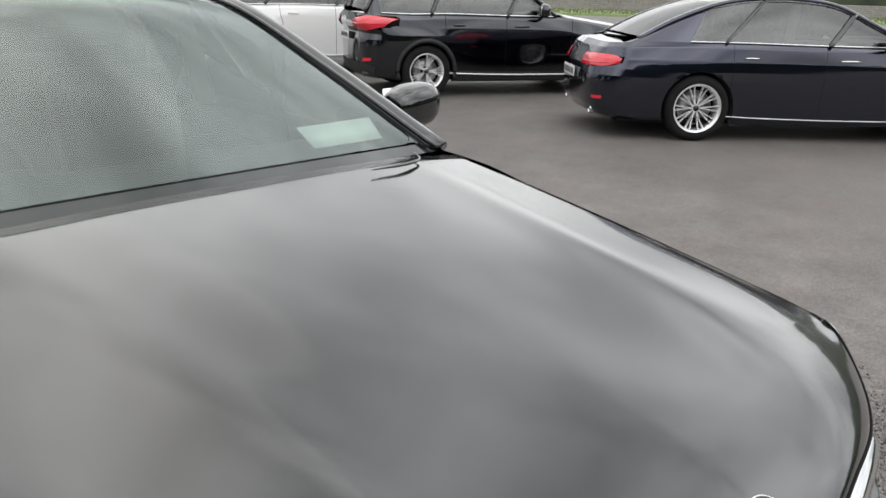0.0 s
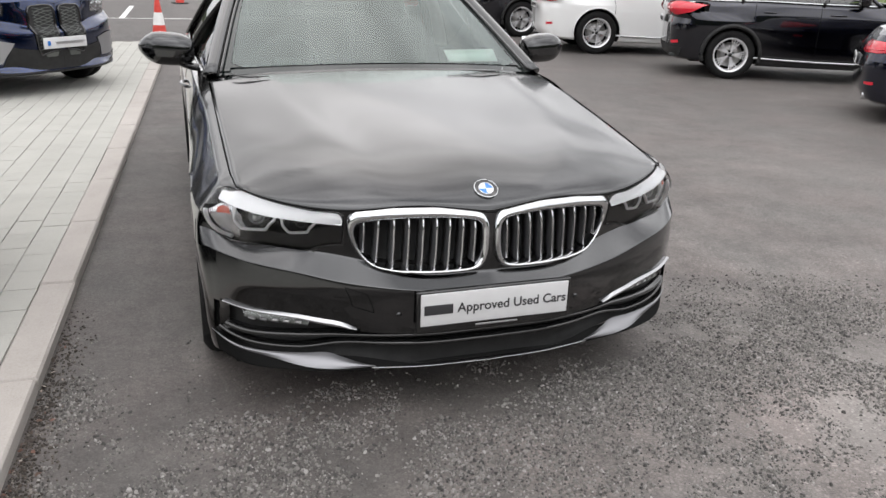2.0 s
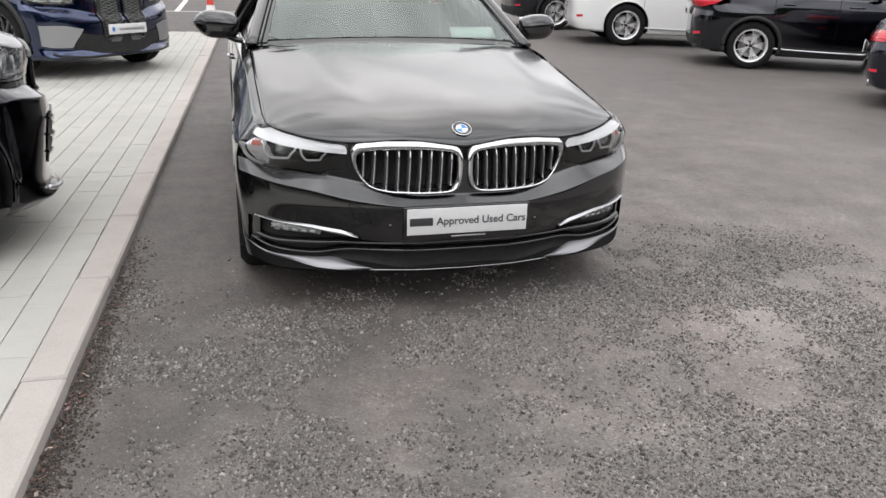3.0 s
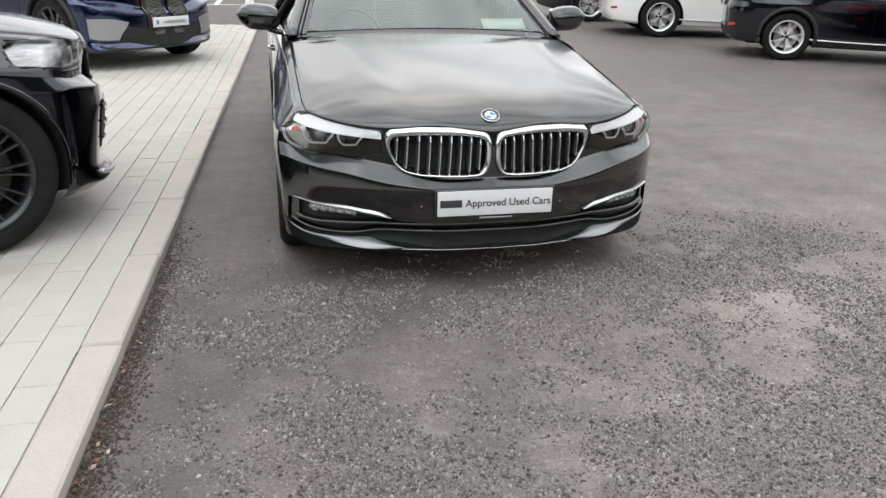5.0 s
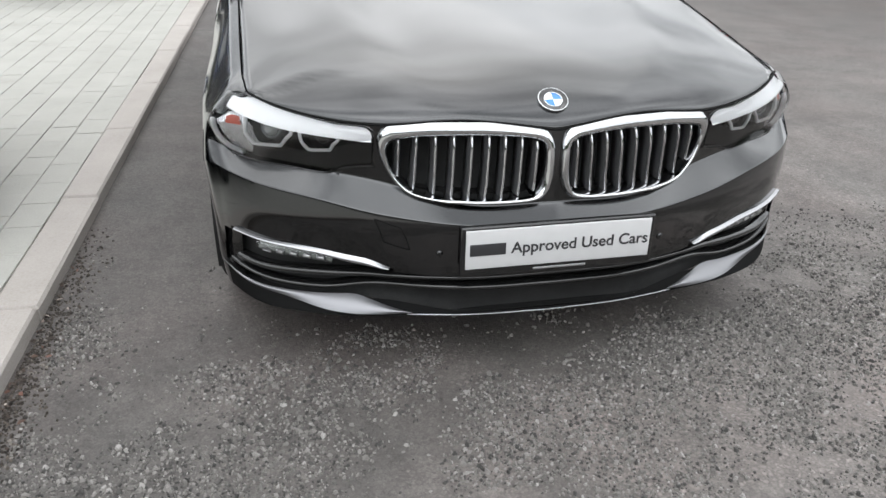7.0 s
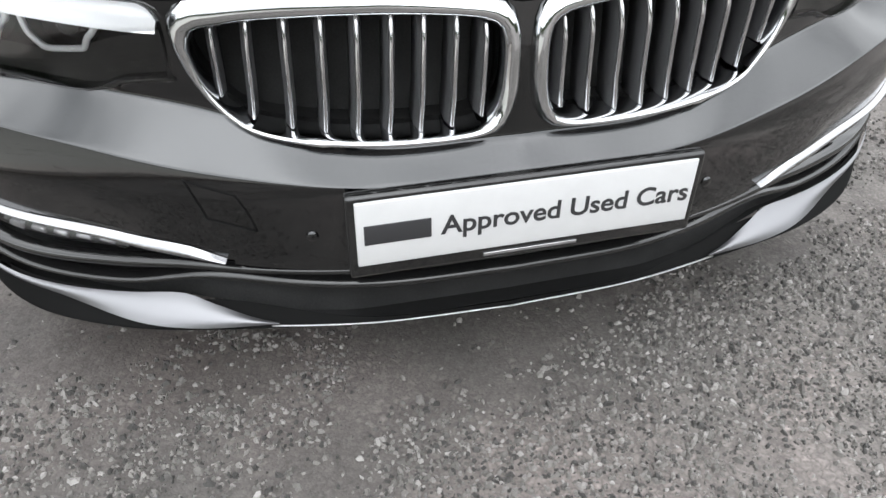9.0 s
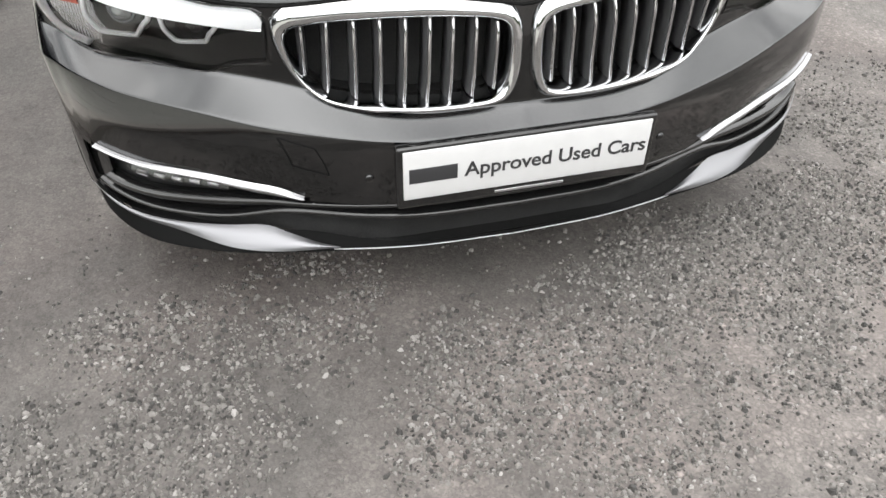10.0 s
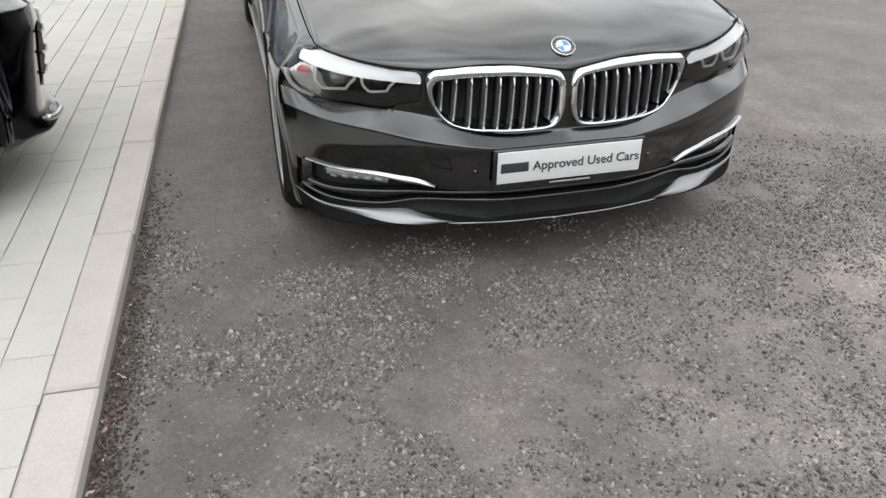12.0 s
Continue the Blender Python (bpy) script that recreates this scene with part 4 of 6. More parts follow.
def saloon(name, m, label, paint, group="", steer=0.0, spoke_style="double"):
    car = empty(name, m, label, "car", group)
    skin = Skin(GUIDES)
    kid = [tuple(q) for q in skin.find(smooth_ring(KIDNEY_OUT, 60))]
    kid_mid = np.mean(kid, 0)
    kid = [tuple(kid_mid + (np.array(q) - kid_mid) * 0.97) for q in kid]
    lamp = [tuple(q) for q in skin.find(smooth_ring(LAMP_LOW + LAMP_TOP[::-1], 60))]
    lamp_mid = np.mean(lamp, 0)
    lamp = [tuple(lamp_mid + (np.array(q) - lamp_mid) * 0.985) for q in lamp]
    fog_strip = [(.452, .36), (.503, .372), (.58, .386), (.68, .398), (.78, .404), (.852, .412)]
    lip_top = [(0, .214), (.3, .219), (.4, .226), (.5, .24), (.56, .245), (.73, .246), (.836, .262), (.89, .292)]
    intake_ring = [tuple(q) for q in skin.find([(0, .338), (.24, .338), (.44, .35)] + fog_strip + [(.885, .4)] + lip_top[::-1])]
    tail = [tuple(q) for q in skin.find([(.36, .72), (.6, .715), (.83, .735), (.86, .77), (.85, .83), (.6, .85), (.36, .84)], lo=12.8, hi=16)]

    def classify(s, v, c):
        if s < 6.5:
            if inside(kid, s, v) or inside(lamp, s, v) or (v > 1.7 and inside(intake_ring, s, v)):
                return None
            if v < 2 and s < 5.2:
                return "lip_centre"
            return "front_bumper" if (v < 6 and s < 5.9) or s < 4.3 else "fender"
        if s > 13.2 and v > 5 and inside(tail, s, v):
            return None
        if s < 8.62:
            return "fender"
        if s < 11.2 and v < 1.9:
            return "sill"
        if s < 9.97:
            return "front_door"
        if s < 11.15:
            return "rear_door"
        if s > 13.45 and v < 6.2:
            return "rear_bumper"
        if s > 14.75:
            return "boot_lid"
        return "quarter_panel"

    stations = np.concatenate([np.linspace(0, 6.5, 118)[:-1], np.linspace(6.5, 13, 66)[:-1], np.linspace(13, 16, 34)])
    panels = skin_parts(skin, classify, [(.82, .335, .372), (3.80, .335, .372)], stations, 82)
    add_panels(car, panels, paint, ("front_bumper", "rear_bumper", "boot_lid", "lip_centre"), {"lip_centre": DARK})
    hood = hood_sheet(skin)
    part("bonnet", sheet(hood, flip=True), paint, car, "dark metallic bonnet reflecting the clouds" if paint is PAINT_GREY else "")
    edge = skin.at(np.linspace(0, 4.25, 30), np.full(30, 9.0), -.0005)
    part("bonnet_gap", tube(list((edge * (-1, 1, 1))[::-1]) + list(edge[1:]), .0028, 90, 6), DARK, car)
    # dark floor, engine bay and wheel arches
    part("underbody", block((1.66, 4.3, 0.06), (0, 2.45, .2), .02), DARK, car)
    part("engine_bay", block((1.3, 0.9, 0.36), (0, .92, .46), .03), DARK, car)
    part("engine_bay_front", block((1.1, 0.2, 0.4), (0, .36, .46), .03), DARK, car)
    for side in (-1, 1):
        for cy in (.82, 3.80):
            arc = [[(side * x, cy + (r * math.cos(a)), .335 + r * math.sin(a)) for a in np.linspace(-.35, math.pi + .35, 28)] for x, r in ((.925, .371), (.9, .366), (.62, .37), (.6, .02))]
            part("wheel_arch_liner", sheet(arc, flip=side > 0), PLASTIC, car)
    kidney(car, skin, 1), kidney(car, skin, -1)
    headlight(car, skin, 1, paint), headlight(car, skin, -1, paint)
    # lower intake: dark recess, two blades, fog lamps with chrome strips
    low = [(.0, .216), (.3, .22), (.4, .228), (.5, .242), (.56, .246), (.73, .247), (.836, .263), (.885, .294)]
    high = [(.0, .337), (.3, .34), (.45, .352), (.56, .378), (.7, .396), (.8, .402), (.882, .402)]
    for side in (-1, 1):
        pick = (lambda s: s) if side > 0 else mirrored
        part("intake_recess", pick(skin.patch(low, high, 40, 6, -0.035)), PLASTIC, car)
        part("intake_shelf", pick(sheet(np.stack([skin.line(high, 40, o) for o in (0.0, -0.036)]))), GLOSS_BLACK, car)
        part("intake_sill", pick(sheet(np.stack([skin.line(low, 40, o) for o in (0.0, -0.036)]), flip=True)), GLOSS_BLACK, car)
        for pts in ([(.0, .331), (.29, .327), (.475, .32), (.595, .309), (.759, .303), (.855, .318)], [(.0, .293), (.274, .291), (.475, .283), (.611, .262), (.791, .27), (.875, .3)]):
            q = skin.find(pts)
            q = spread(q, 40)
            rows = [skin.at(q[:, 0], q[:, 1] + dv, off) for dv, off in ((.08, -.03), (.07, -.004), (.03, .002), (-.03, -.002), (-.06, -.012), (-.07, -.03))]
            part("intake_blade", pick(sheet(np.array(rows).transpose(1, 0, 2))), GLOSS_BLACK, car)
        strip_low = [(.448, .359), (.51, .366), (.58, .376), (.68, .39), (.78, .401), (.85, .412)]
        strip_high = [(.448, .36), (.505, .383), (.592, .394), (.709, .402), (.796, .408), (.853, .416)]
        part("fog_trim", pick(skin.patch(strip_low, strip_high, 30, 6, lambda u, w: 0.001 + 0.012 * math.sin(math.pi * (.2 + .8 * w)))), STRIP_METAL, car, "chrome strip over the fog lamp")
        fog = part("fog_lamp", pick(skin.patch([(.6, .346), (.7, .352), (.8, .36)], [(.595, .37), (.7, .38), (.8, .388)], 16, 4, lambda u, w: -0.006 + 0.008 * math.sin(math.pi * w))), CLEAR, car, "slim LED fog lamp")
        part("fog_reflector", pick(skin.patch([(.602, .348), (.7, .354), (.798, .362)], [(.597, .368), (.7, .378), (.798, .386)], 16, 3, lambda u, w: -0.008 - 0.014 * w)), MESH_GREY, fog)
        for k in range(5):
            x = .62 + .036 * k
            part("led", pick(tube(skin.line([(x, .36), (x + .02, .363)], 3, -0.008), .006, 4, 6)), LED, fog)
        wedge_low = [(.385, .209), (.5, .205), (.6, .209), (.73, .23), (.836, .253), (.893, .286)]
        wedge_top = [(.388, .211), (.43, .218), (.49, .234), (.56, .247), (.73, .246), (.836, .262), (.893, .29)]
        part("lip_trim", pick(skin.patch(wedge_low, wedge_top, 30, 7, lambda u, w: .006 + .005 * math.sin(math.pi * w) * np.clip((1 - u) * 3, 0, 1))), LIP_METAL, car, "satin silver wedge on the front lip")
        part("lip_edge", pick(tube(skin.line([(.0, .206), (.2, .206), (.4, .207)], 16, .002), .0017, 30, 6)), SATIN, car)
        part("intake_end", pick(skin.patch([(.848, .292), (.893, .3)], [(.845, .4), (.897, .404)], 8, 6, -.012)), GLOSS_BLACK, car)
        # parking sensor and towing cover
        c = skin.line([(.318, .41), (.319, .41)], 2, 0.001)[0]
        part("parking_sensor", pick(lathe([(0.001, .003), (.008, .0028), (.0095, 0), (.0095, -.01)], 18, Matrix.Translation(c) @ pose(0, 0, 0, 0, 0, -90))), paint, car)
        # side trims
        part("sill_blade", pick(tube(skin.at(np.linspace(8.3, 11.2, 12), np.full(12, 1.9), 0.004), .012, 30, 8, .6)), SATIN if paint is PAINT_NAVY else GLOSS_BLACK, car)
        for s0, v0, v1 in ((8.62, 1.9, 9), (9.97, 1.9, 9), (11.15, 3.6, 9)):
            part("door_gap", pick(tube(skin.at(np.full(14, s0), np.linspace(v0, v1, 14), -0.0012), .0026, 30, 6)), DARK, car)
        part("fender_gap", pick(tube(skin.at(np.full(8, 5.9), np.linspace(4.6, 6.3, 8), -0.001), .0022, 12, 6)), DARK, car)
        for s0 in (9.62, 10.75):
            p = skin.at(np.linspace(s0, s0 + .2, 6), np.full(6, 7.35), [0.002, .022, .026, .026, .022, .002])
            part("door_handle", pick(tube(p, .011, 16, 8, .8)), CHROME if paint is PAINT_NAVY else paint, car)
        part("swage_line", pick(tube(skin.at(np.linspace(8.7, 13.2, 20), np.full(20, 7.1), -0.001), .003, 40, 6)), paint, car)
        # greenhouse: painted rail, seal, side glass, chrome line, pillars
        part("roof_rail", pick(tube(RAIL, .036, 48, 10, .75)), paint, car)
        seal = [(x - .042, y - .018, z + .016) for x, y, z in RAIL[:4]]
        part("screen_seal", pick(tube(seal, .007, 30, 6)), GLOSS_BLACK, car)
        bot = skin.at(np.linspace(9.2, 12.25, 30), np.full(30, 9.0))
        rt = np.linspace(.35, 5.25, 30)
        top = spline(RAIL, rt)
        rows = [bot * (1 - w) + top * w + np.array((.012 * math.sin(math.pi * w), 0, 0)) for w in np.linspace(0.01, .97, 6)]
        part("side_window", pick(sheet(np.array(rows).transpose(1, 0, 2), flip=False)), SIDE_GLASS, car)
        part("window_trim", pick(tube(list(bot + np.array((.006, 0, .006))), .008, 40, 6)), CHROME, car)
        part("window_trim", pick(tube([p + np.array((.022, 0, -.02)) for p in top[2:]], .007, 40, 6)), CHROME if paint is PAINT_NAVY else GLOSS_BLACK, car)
        for k, wdt in ((9.95, .045), (11.35, .03)):
            i = (k - 9.2) / 3.05
            a, b = skin.at([k], [9.0])[0], spline(RAIL, [.35 + 4.9 * i])[0]
            part("door_pillar", pick(tube([a + (.008, 0, 0), (a + b) / 2 + (.02, 0, 0), b + (.004, 0, 0)], wdt, 10, 8, .35)), GLOSS_BLACK, car)
        quarter = [list(p) for p in skin.at(np.linspace(12.2, 14.0, 12), np.full(12, 9.0))]
        end = spline(RAIL, np.linspace(5.2, 7, 12))
        part("rear_pillar", pick(sheet(np.array([np.array(quarter) * (1 - w) + end * w for w in np.linspace(0, 1, 5)]).transpose(1, 0, 2))), paint, car)
        wing_mirror(car, side, (side * .985, 1.86, 1.055), paint)
        for y, st in ((.82, steer), (3.80, 0)):
            wheel(car, (side * .865, y, .335), side, .335, .245, spoke_style, st if y < 2 else 0)
        # tail lamp
        lamp_part = part("tail_light", pick(skin.patch([(.36, .725), (.6, .722), (.8, .735), (.855, .765)], [(.36, .835), (.6, .845), (.8, .84), (.85, .81)], 24, 6, lambda u, w: .004 + .008 * math.sin(math.pi * w), lo=12.8, hi=16)), RED_LENS, car, "red tail light")
        part("light_bar", pick(tube(skin.line([(.4, .76), (.6, .755), (.8, .765)], 14, .009, lo=12.8, hi=16), .006, 20, 6)), RED_LENS, lamp_part)
        part("rear_reflector", pick(skin.patch([(.7, .4), (.8, .405)], [(.7, .43), (.8, .437)], 8, 3, .004, lo=12.8, hi=16)), RED_LENS, car)
        c = skin.line([(.62, .27), (.621, .27)], 2, -.01, lo=13, hi=16)[0]
        part("exhaust_tip", pick(lathe([(.045, -.08), (.05, .02), (.046, .022), (.04, .015), (.04, -.08)], 24, Matrix.Translation(c) @ pose(0, 0, 0, 0, 0, 90))), CHROME, car)
    lift = ([0, .12, .25, .4, .75, 1], [.04, .045, .05, .045, .04, .02])
    shift = ([0, .15, .3, .45, .62, .8, 1], [.14, .15, .14, .03, -.02, -.1, -.1])
    part("windscreen_frit", canopy(RAIL, -.0, .1, 4, 32, lift, shift, .97, .004), FRIT, car)
    ws = part("windscreen", canopy(RAIL, .1, 2.08, 24, 32, lift, shift, .94), SCREEN, car, "raked windscreen reflecting grey sky")
    ws.visible_shadow = False
    for a, b in ((.945, .9), (-.9, -.945)):
        part("windscreen_frit", canopy_strip(RAIL, .05, 2.05, a, b, 24, lift, shift, -.002), FRIT, car)
    for side in (-1, 1):
        fillet = [(.1, side * .92)] + [(.1 + .2 * (1 - math.sin(w)), side * (.92 - .12 * (1 - math.cos(w)))) for w in np.linspace(0, math.pi / 2, 9)]
        fan = [canopy_strip(RAIL, t, t + .001, u, u, 2, lift, shift, -.0022)[0][0] for t, u in fillet]
        part("windscreen_frit", (fan, [[0, k + 1, k] if side > 0 else [0, k, k + 1] for k in range(1, 9)]), FRIT, car)
    for a in (-1, 1):
        part("pillar_trim", tube([(a * .72, 2.86, .98), (a * .66, 2.82, 1.18), (a * .585, 2.78, 1.36)], .05, 12, 8, .4), LINER, car, "pale inner pillar trim")
    part("headlining", canopy(RAIL, 2.3, 4.9, 12, 16, lift, shift, .93, .04), LINER, car)
    part("roof", canopy(RAIL, 2.1, 5.0, 24, 32, lift, shift, 1.0, .0), paint, car)
    part("rear_window", canopy(RAIL, 5.0, 6.9, 20, 32, lift, shift, .97), SIDE_GLASS, car)
    back = canopy(RAIL, 6.9, 7.0, 2, 24, lift, shift, 1.0)
    foot = np.asarray(back[0])[24:48]
    lid = spline(BELT, np.linspace(14.0, 16, 12))
    lid = np.vstack([lid * (-1, 1, 1), lid[::-1][1:]])
    lid = spread(lid, 24)
    part("boot_top", sheet(np.array([foot * (1 - w) + lid * w + np.array((0, 0, .012 * math.sin(math.pi * w))) for w in np.linspace(0, 1, 8)]), flip=True), paint, car)
    cabin(car, RAIL, .93, -.37)
    # rear plate
    p = part("rear_plate", block((.52, .012, .11), (0, 4.962, .62), .004), PLATE_WHITE, car, "white registration plate")
    for k in range(7):
        part("plate_mark", block((.04, .003, .06), (-.2 + .066 * k, 4.969, .62), .002), INK, p)
    return car, skin


def badge(car, c, normal, r):
    """Round emblem: dark ring, blue and white quarters, bright rim."""
    m = Matrix.Translation(c) @ Vector(normal).normalized().to_track_quat("X", "Z").to_matrix().to_4x4()
    b = part("bonnet_emblem", lathe([(r, -.004), (r, .003), (r * .95, .0045), (r * .9, .003), (r * .62, .0035), (r * .6, .002)], 48, m), [GLOSS_BLACK], car, "round emblem with blue and white quarters")
    part("emblem_rim", lathe([(r * 1.0, .0), (r * 1.02, .003), (r * .97, .0055), (r * .93, .0035)], 48, m), CHROME, b)
    part("emblem_inner_rim", lathe([(r * .63, .003), (r * .61, .0052), (r * .58, .003)], 48, m), CHROME, b)
    for k in range(4):
        v = [m @ Vector((.003, 0, 0))] + [m @ Vector((.003, r * .6 * math.cos(a), r * .6 * math.sin(a))) for a in np.linspace(k * math.pi / 2, (k + 1) * math.pi / 2, 12)]
        part("emblem_quarter", (v, [[0, i, i + 1] for i in range(1, 12)]), (BADGE_BLUE, BADGE_WHITE)[k % 2], b)
    return b


subject, body_skin = saloon("saloon_car", pose(.013, 0, 0, 0, 0, .35), "dark grey metallic saloon car standing on the tarmac beside the kerb", PAINT_GREY)
nose = np.array(hood_sheet(body_skin)[36])
k = int(np.argmin(np.abs(nose[:, 2] - .789)))
slope = nose[k + 1] - nose[k - 1]
badge(subject, (0, nose[k, 1] - .001, nose[k, 2] + .001), (0, -slope[2], slope[1]), .041)
# show plate with its holder
holder = part("number_plate_holder", block((.545, .02, .145), (0, .012, .43), .006), GLOSS_BLACK, subject, "black plate holder")
plate = part("number_plate", block((.52, .006, .112), (0, .001, .438), .002), PLATE_WHITE, holder, "white dealer show plate")
part("plate_mark", block((.098, .002, .034), (-.2, -.0025, .438), .001), INK, plate)
lettering("Approved Used Cars", .046, pose(.058, -.0025, .4365, 90), "plate_lettering", INK, plate, .39)
part("holder_mark", block((.15, .002, .006), (.005, .001, .369), .001), SATIN, holder)
# towing cover outline
tow = np.vstack([body_skin.line([p, q], 10, .0004) for p, q in (((.486, .505), (.419, .483)), ((.419, .483), (.396, .418)), ((.396, .418), (.464, .44)), ((.464, .44), (.486, .505)))])
part("towing_cover_gap", mirrored(tube(list(tow), .0016, 60, 5)), DARK, subject)
# wiper blades parked against the bonnet's rear edge
for pts in ([(-.72, 1.465, .998), (-.69, 1.42, .992), (-.64, 1.385, .99), (-.56, 1.365, .996)], [(.33, 1.345, 1.014), (.45, 1.36, 1.008), (.55, 1.4, 1.003), (.58, 1.46, 1.012)]):
    part("wiper", tube(pts, .007, 24, 6, .7, taper=lambda k: .35 + .65 * (1 - abs(2 * k - 1))), GLOSS_BLACK, subject, "black wiper blade")
# permit behind the windscreen
rows = [[(x, y0 + dy * k, z0 + dz * k) for k, x in zip(np.linspace(0, 1, 6), np.linspace(x0, x1, 6))] for x0, x1, y0, dy, z0, dz in ((.362, .634, 1.63, .02, 1.02, -.004), (.352, .622, 1.70, .0, 1.07, .004))]
part("paper_permit", thick(rows, np.tile((0, -.5, .8), (2, 6, 1)), .002), PAPER, subject, "pale green paper permit behind the windscreen")


# ---- sport utility cars: the same kind of skin, stretched to taller bodies ----
def stretched(knots_y, knots_z, wide):
    y0, y1 = [0, .82, 3.8, 4.95], knots_y
    z0, z1 = [.165, .335, .5, .78, .975], knots_z

    def warp(p):
        y = np.interp(p[1], y0, y1) if p[1] >= 0 else p[1]
        z = np.interp(p[2], z0, z1) if p[2] <= .975 else z1[-1] + (p[2] - .975) * 1.15
        return (p[0] * wide, y, z)
    return warp


def suv(name, m, label, paint, knots_y, knots_z, wide, roof, wheels, group="", cladding=True, trim=None, front="plain", chrome_line=True):
    car = empty(name, m, label, "car", group)
    warp = stretched(knots_y, knots_z, wide)
    guides = [[warp(p) for p in g] for g in GUIDES]
    length, belt = knots_y[-1], knots_z[-1]
    # upright tail
    tails = {9: [(.84, -.72, 0.0), (.82, -.35, .01), (.76, -.14, .01), (.6, -.05, .01), (0, -.02, .015)], 8: [(.875, -.71, -.07), (.855, -.345, -.06), (.8, -.11, -.055), (.61, -.02, -.055), (0, .01, -.055)], 7: [(.89, -.7, -.16), (.875, -.34, -.15), (.82, -.09, -.14), (.62, 0.0, -.14), (0, .03, -.14)]}
    for k, row in tails.items():
        guides[k][12:] = [(x * wide, length + y, belt + z) for x, y, z in row]
    skin = Skin(guides)
    axle_f, axle_r = knots_y[1], knots_y[2]
    radius, rim, style, spoke = wheels
    zs = knots_z
    rail = [(.8 * wide, axle_f + .74, belt), (.72 * wide, axle_f + 1.12, belt + (roof - belt) * .55), (.64 * wide, axle_f + 1.5, belt + (roof - belt) * .88), (.63 * wide, axle_f + 2.0, roof - .03),
            (.63 * wide, axle_r - .1, roof - .04), (.64 * wide, length - .62, roof - .09), (.68 * wide, length - .26, belt + (roof - belt) * .5), (.72 * wide, length - .1, belt + .02)]
    zl = lambda z: float(np.interp(z, [.165, .335, .5, .78, .975], zs))
    lamp_pairs = [(.5 * wide, zl(.64)), (.75 * wide, zl(.64)), (.9 * wide, zl(.67)), (.91 * wide, zl(.74)), (.82 * wide, zl(.79)), (.6 * wide, zl(.75)), (.5 * wide, zl(.73))]
    tail_pairs = [(.5 * wide, belt - .2), (.8 * wide, belt - .21), (.885 * wide, belt - .17), (.87 * wide, belt - .05), (.8 * wide, belt - .02), (.5 * wide, belt - .05)]
    lamp = [tuple(q) for q in skin.find(smooth_ring(lamp_pairs, 40))]
    tail = [tuple(q) for q in skin.find(smooth_ring(tail_pairs, 40), lo=12.4, hi=16)]

    def classify(s, v, c):
        if s < 6.3 and inside(lamp, s, v):
            return None
        if s > 12.4 and inside(tail, s, v):
            return None
        if s < 5.9 and v < 6 or s < 4.3:
            return "front_bumper"
        if s < 8.62:
            return "fender"
        if s < 11.2 and v < 2.4:
            return "sill"
        if s < 9.97:
            return "front_door"
        if s < 11.15:
            return "rear_door"
        if s > 13.3 and v < 5.2:
            return "rear_bumper"
        if s > 14.6:
            return "tailgate"
        return "quarter_panel"

    stations = np.concatenate([np.linspace(0, 6.5, 60)[:-1], np.linspace(6.5, 13, 66)[:-1], np.linspace(13, 16, 34)])
    hub_z = radius
    panels = skin_parts(skin, classify, [(axle_f, hub_z, radius + .045), (axle_r, hub_z, radius + .045)], stations, 49)
    low = PLASTIC if cladding else paint
    add_panels(car, panels, paint, ("front_bumper", "rear_bumper", "tailgate"), {"sill": low})
    hood = [[warp((p[0], p[1], p[2])) for p in col] for col in hood_sheet(Skin(GUIDES), 24, 26)]
    part("bonnet", sheet(hood, flip=True), paint, car)
    part("underbody", block((1.6 * wide, length - .7, .06), (0, length / 2, zs[0] + .05), .02), DARK, car)
    part("engine_bay", block((1.25 * wide, .95, zl(.66) - .25), (0, axle_f + .1, (zl(.66) + .25) / 2), .03), DARK, car)
    for side in (-1, 1):
        pick = (lambda s: s) if side > 0 else mirrored
        for cy in (axle_f, axle_r):
            xs = .935 * wide
            arc = [[(x, cy + r * math.cos(a), hub_z + r * math.sin(a)) for a in np.linspace(-.3, math.pi + .3, 26)] for x, r in ((xs - .012, radius + .044), (xs - .05, radius + .04), (.6 * wide, radius + .044), (.58 * wide, .02))]
            part("wheel_arch_liner", pick(sheet(arc, flip=True)), PLASTIC, car)
            ring = [(xs + .004 - .02 * abs(math.cos(a)) ** 3, cy + (radius + .06) * math.cos(a), hub_z + (radius + .06) * math.sin(a)) for a in np.linspace(-.25, math.pi + .25, 24)]
            part("arch_trim", pick(tube(ring, .03 if cladding else .012, 40, 8, 1.0)), low, car)
            wheel(car, (side * (.935 * wide - .055), cy, radius), side, radius, rim, style, 0, spoke, spoke if spoke is ALLOY_DARK else ALLOY)
        part("sill_strip", pick(tube(skin.at(np.linspace(8.4, 11.3, 14), np.full(14, 2.2), .012), .017, 30, 8, .8)), trim or SATIN, car, "bright sill strip")
        for s0, v0 in ((8.62, 2.3), (9.97, 2.3), (11.15, 3.8)):
            part("door_gap", pick(tube(skin.at(np.full(14, s0), np.linspace(v0, 9, 14), -.0012), .004, 26, 6)), DARK, car)
        for s0 in (9.6, 10.75):
            part("door_handle", pick(tube(skin.at(np.linspace(s0, s0 + .22, 6), np.full(6, 7.3), [.002, .024, .03, .03, .024, .002]), .012, 16, 8)), paint, car)
        part("roof_rail", pick(tube(rail, .04, 48, 10, .75)), paint, car)
        bot = skin.at(np.linspace(9.2, 13.2, 30), np.full(30, 9.0))
        top = spline(rail, np.linspace(.35, 6.0, 30))
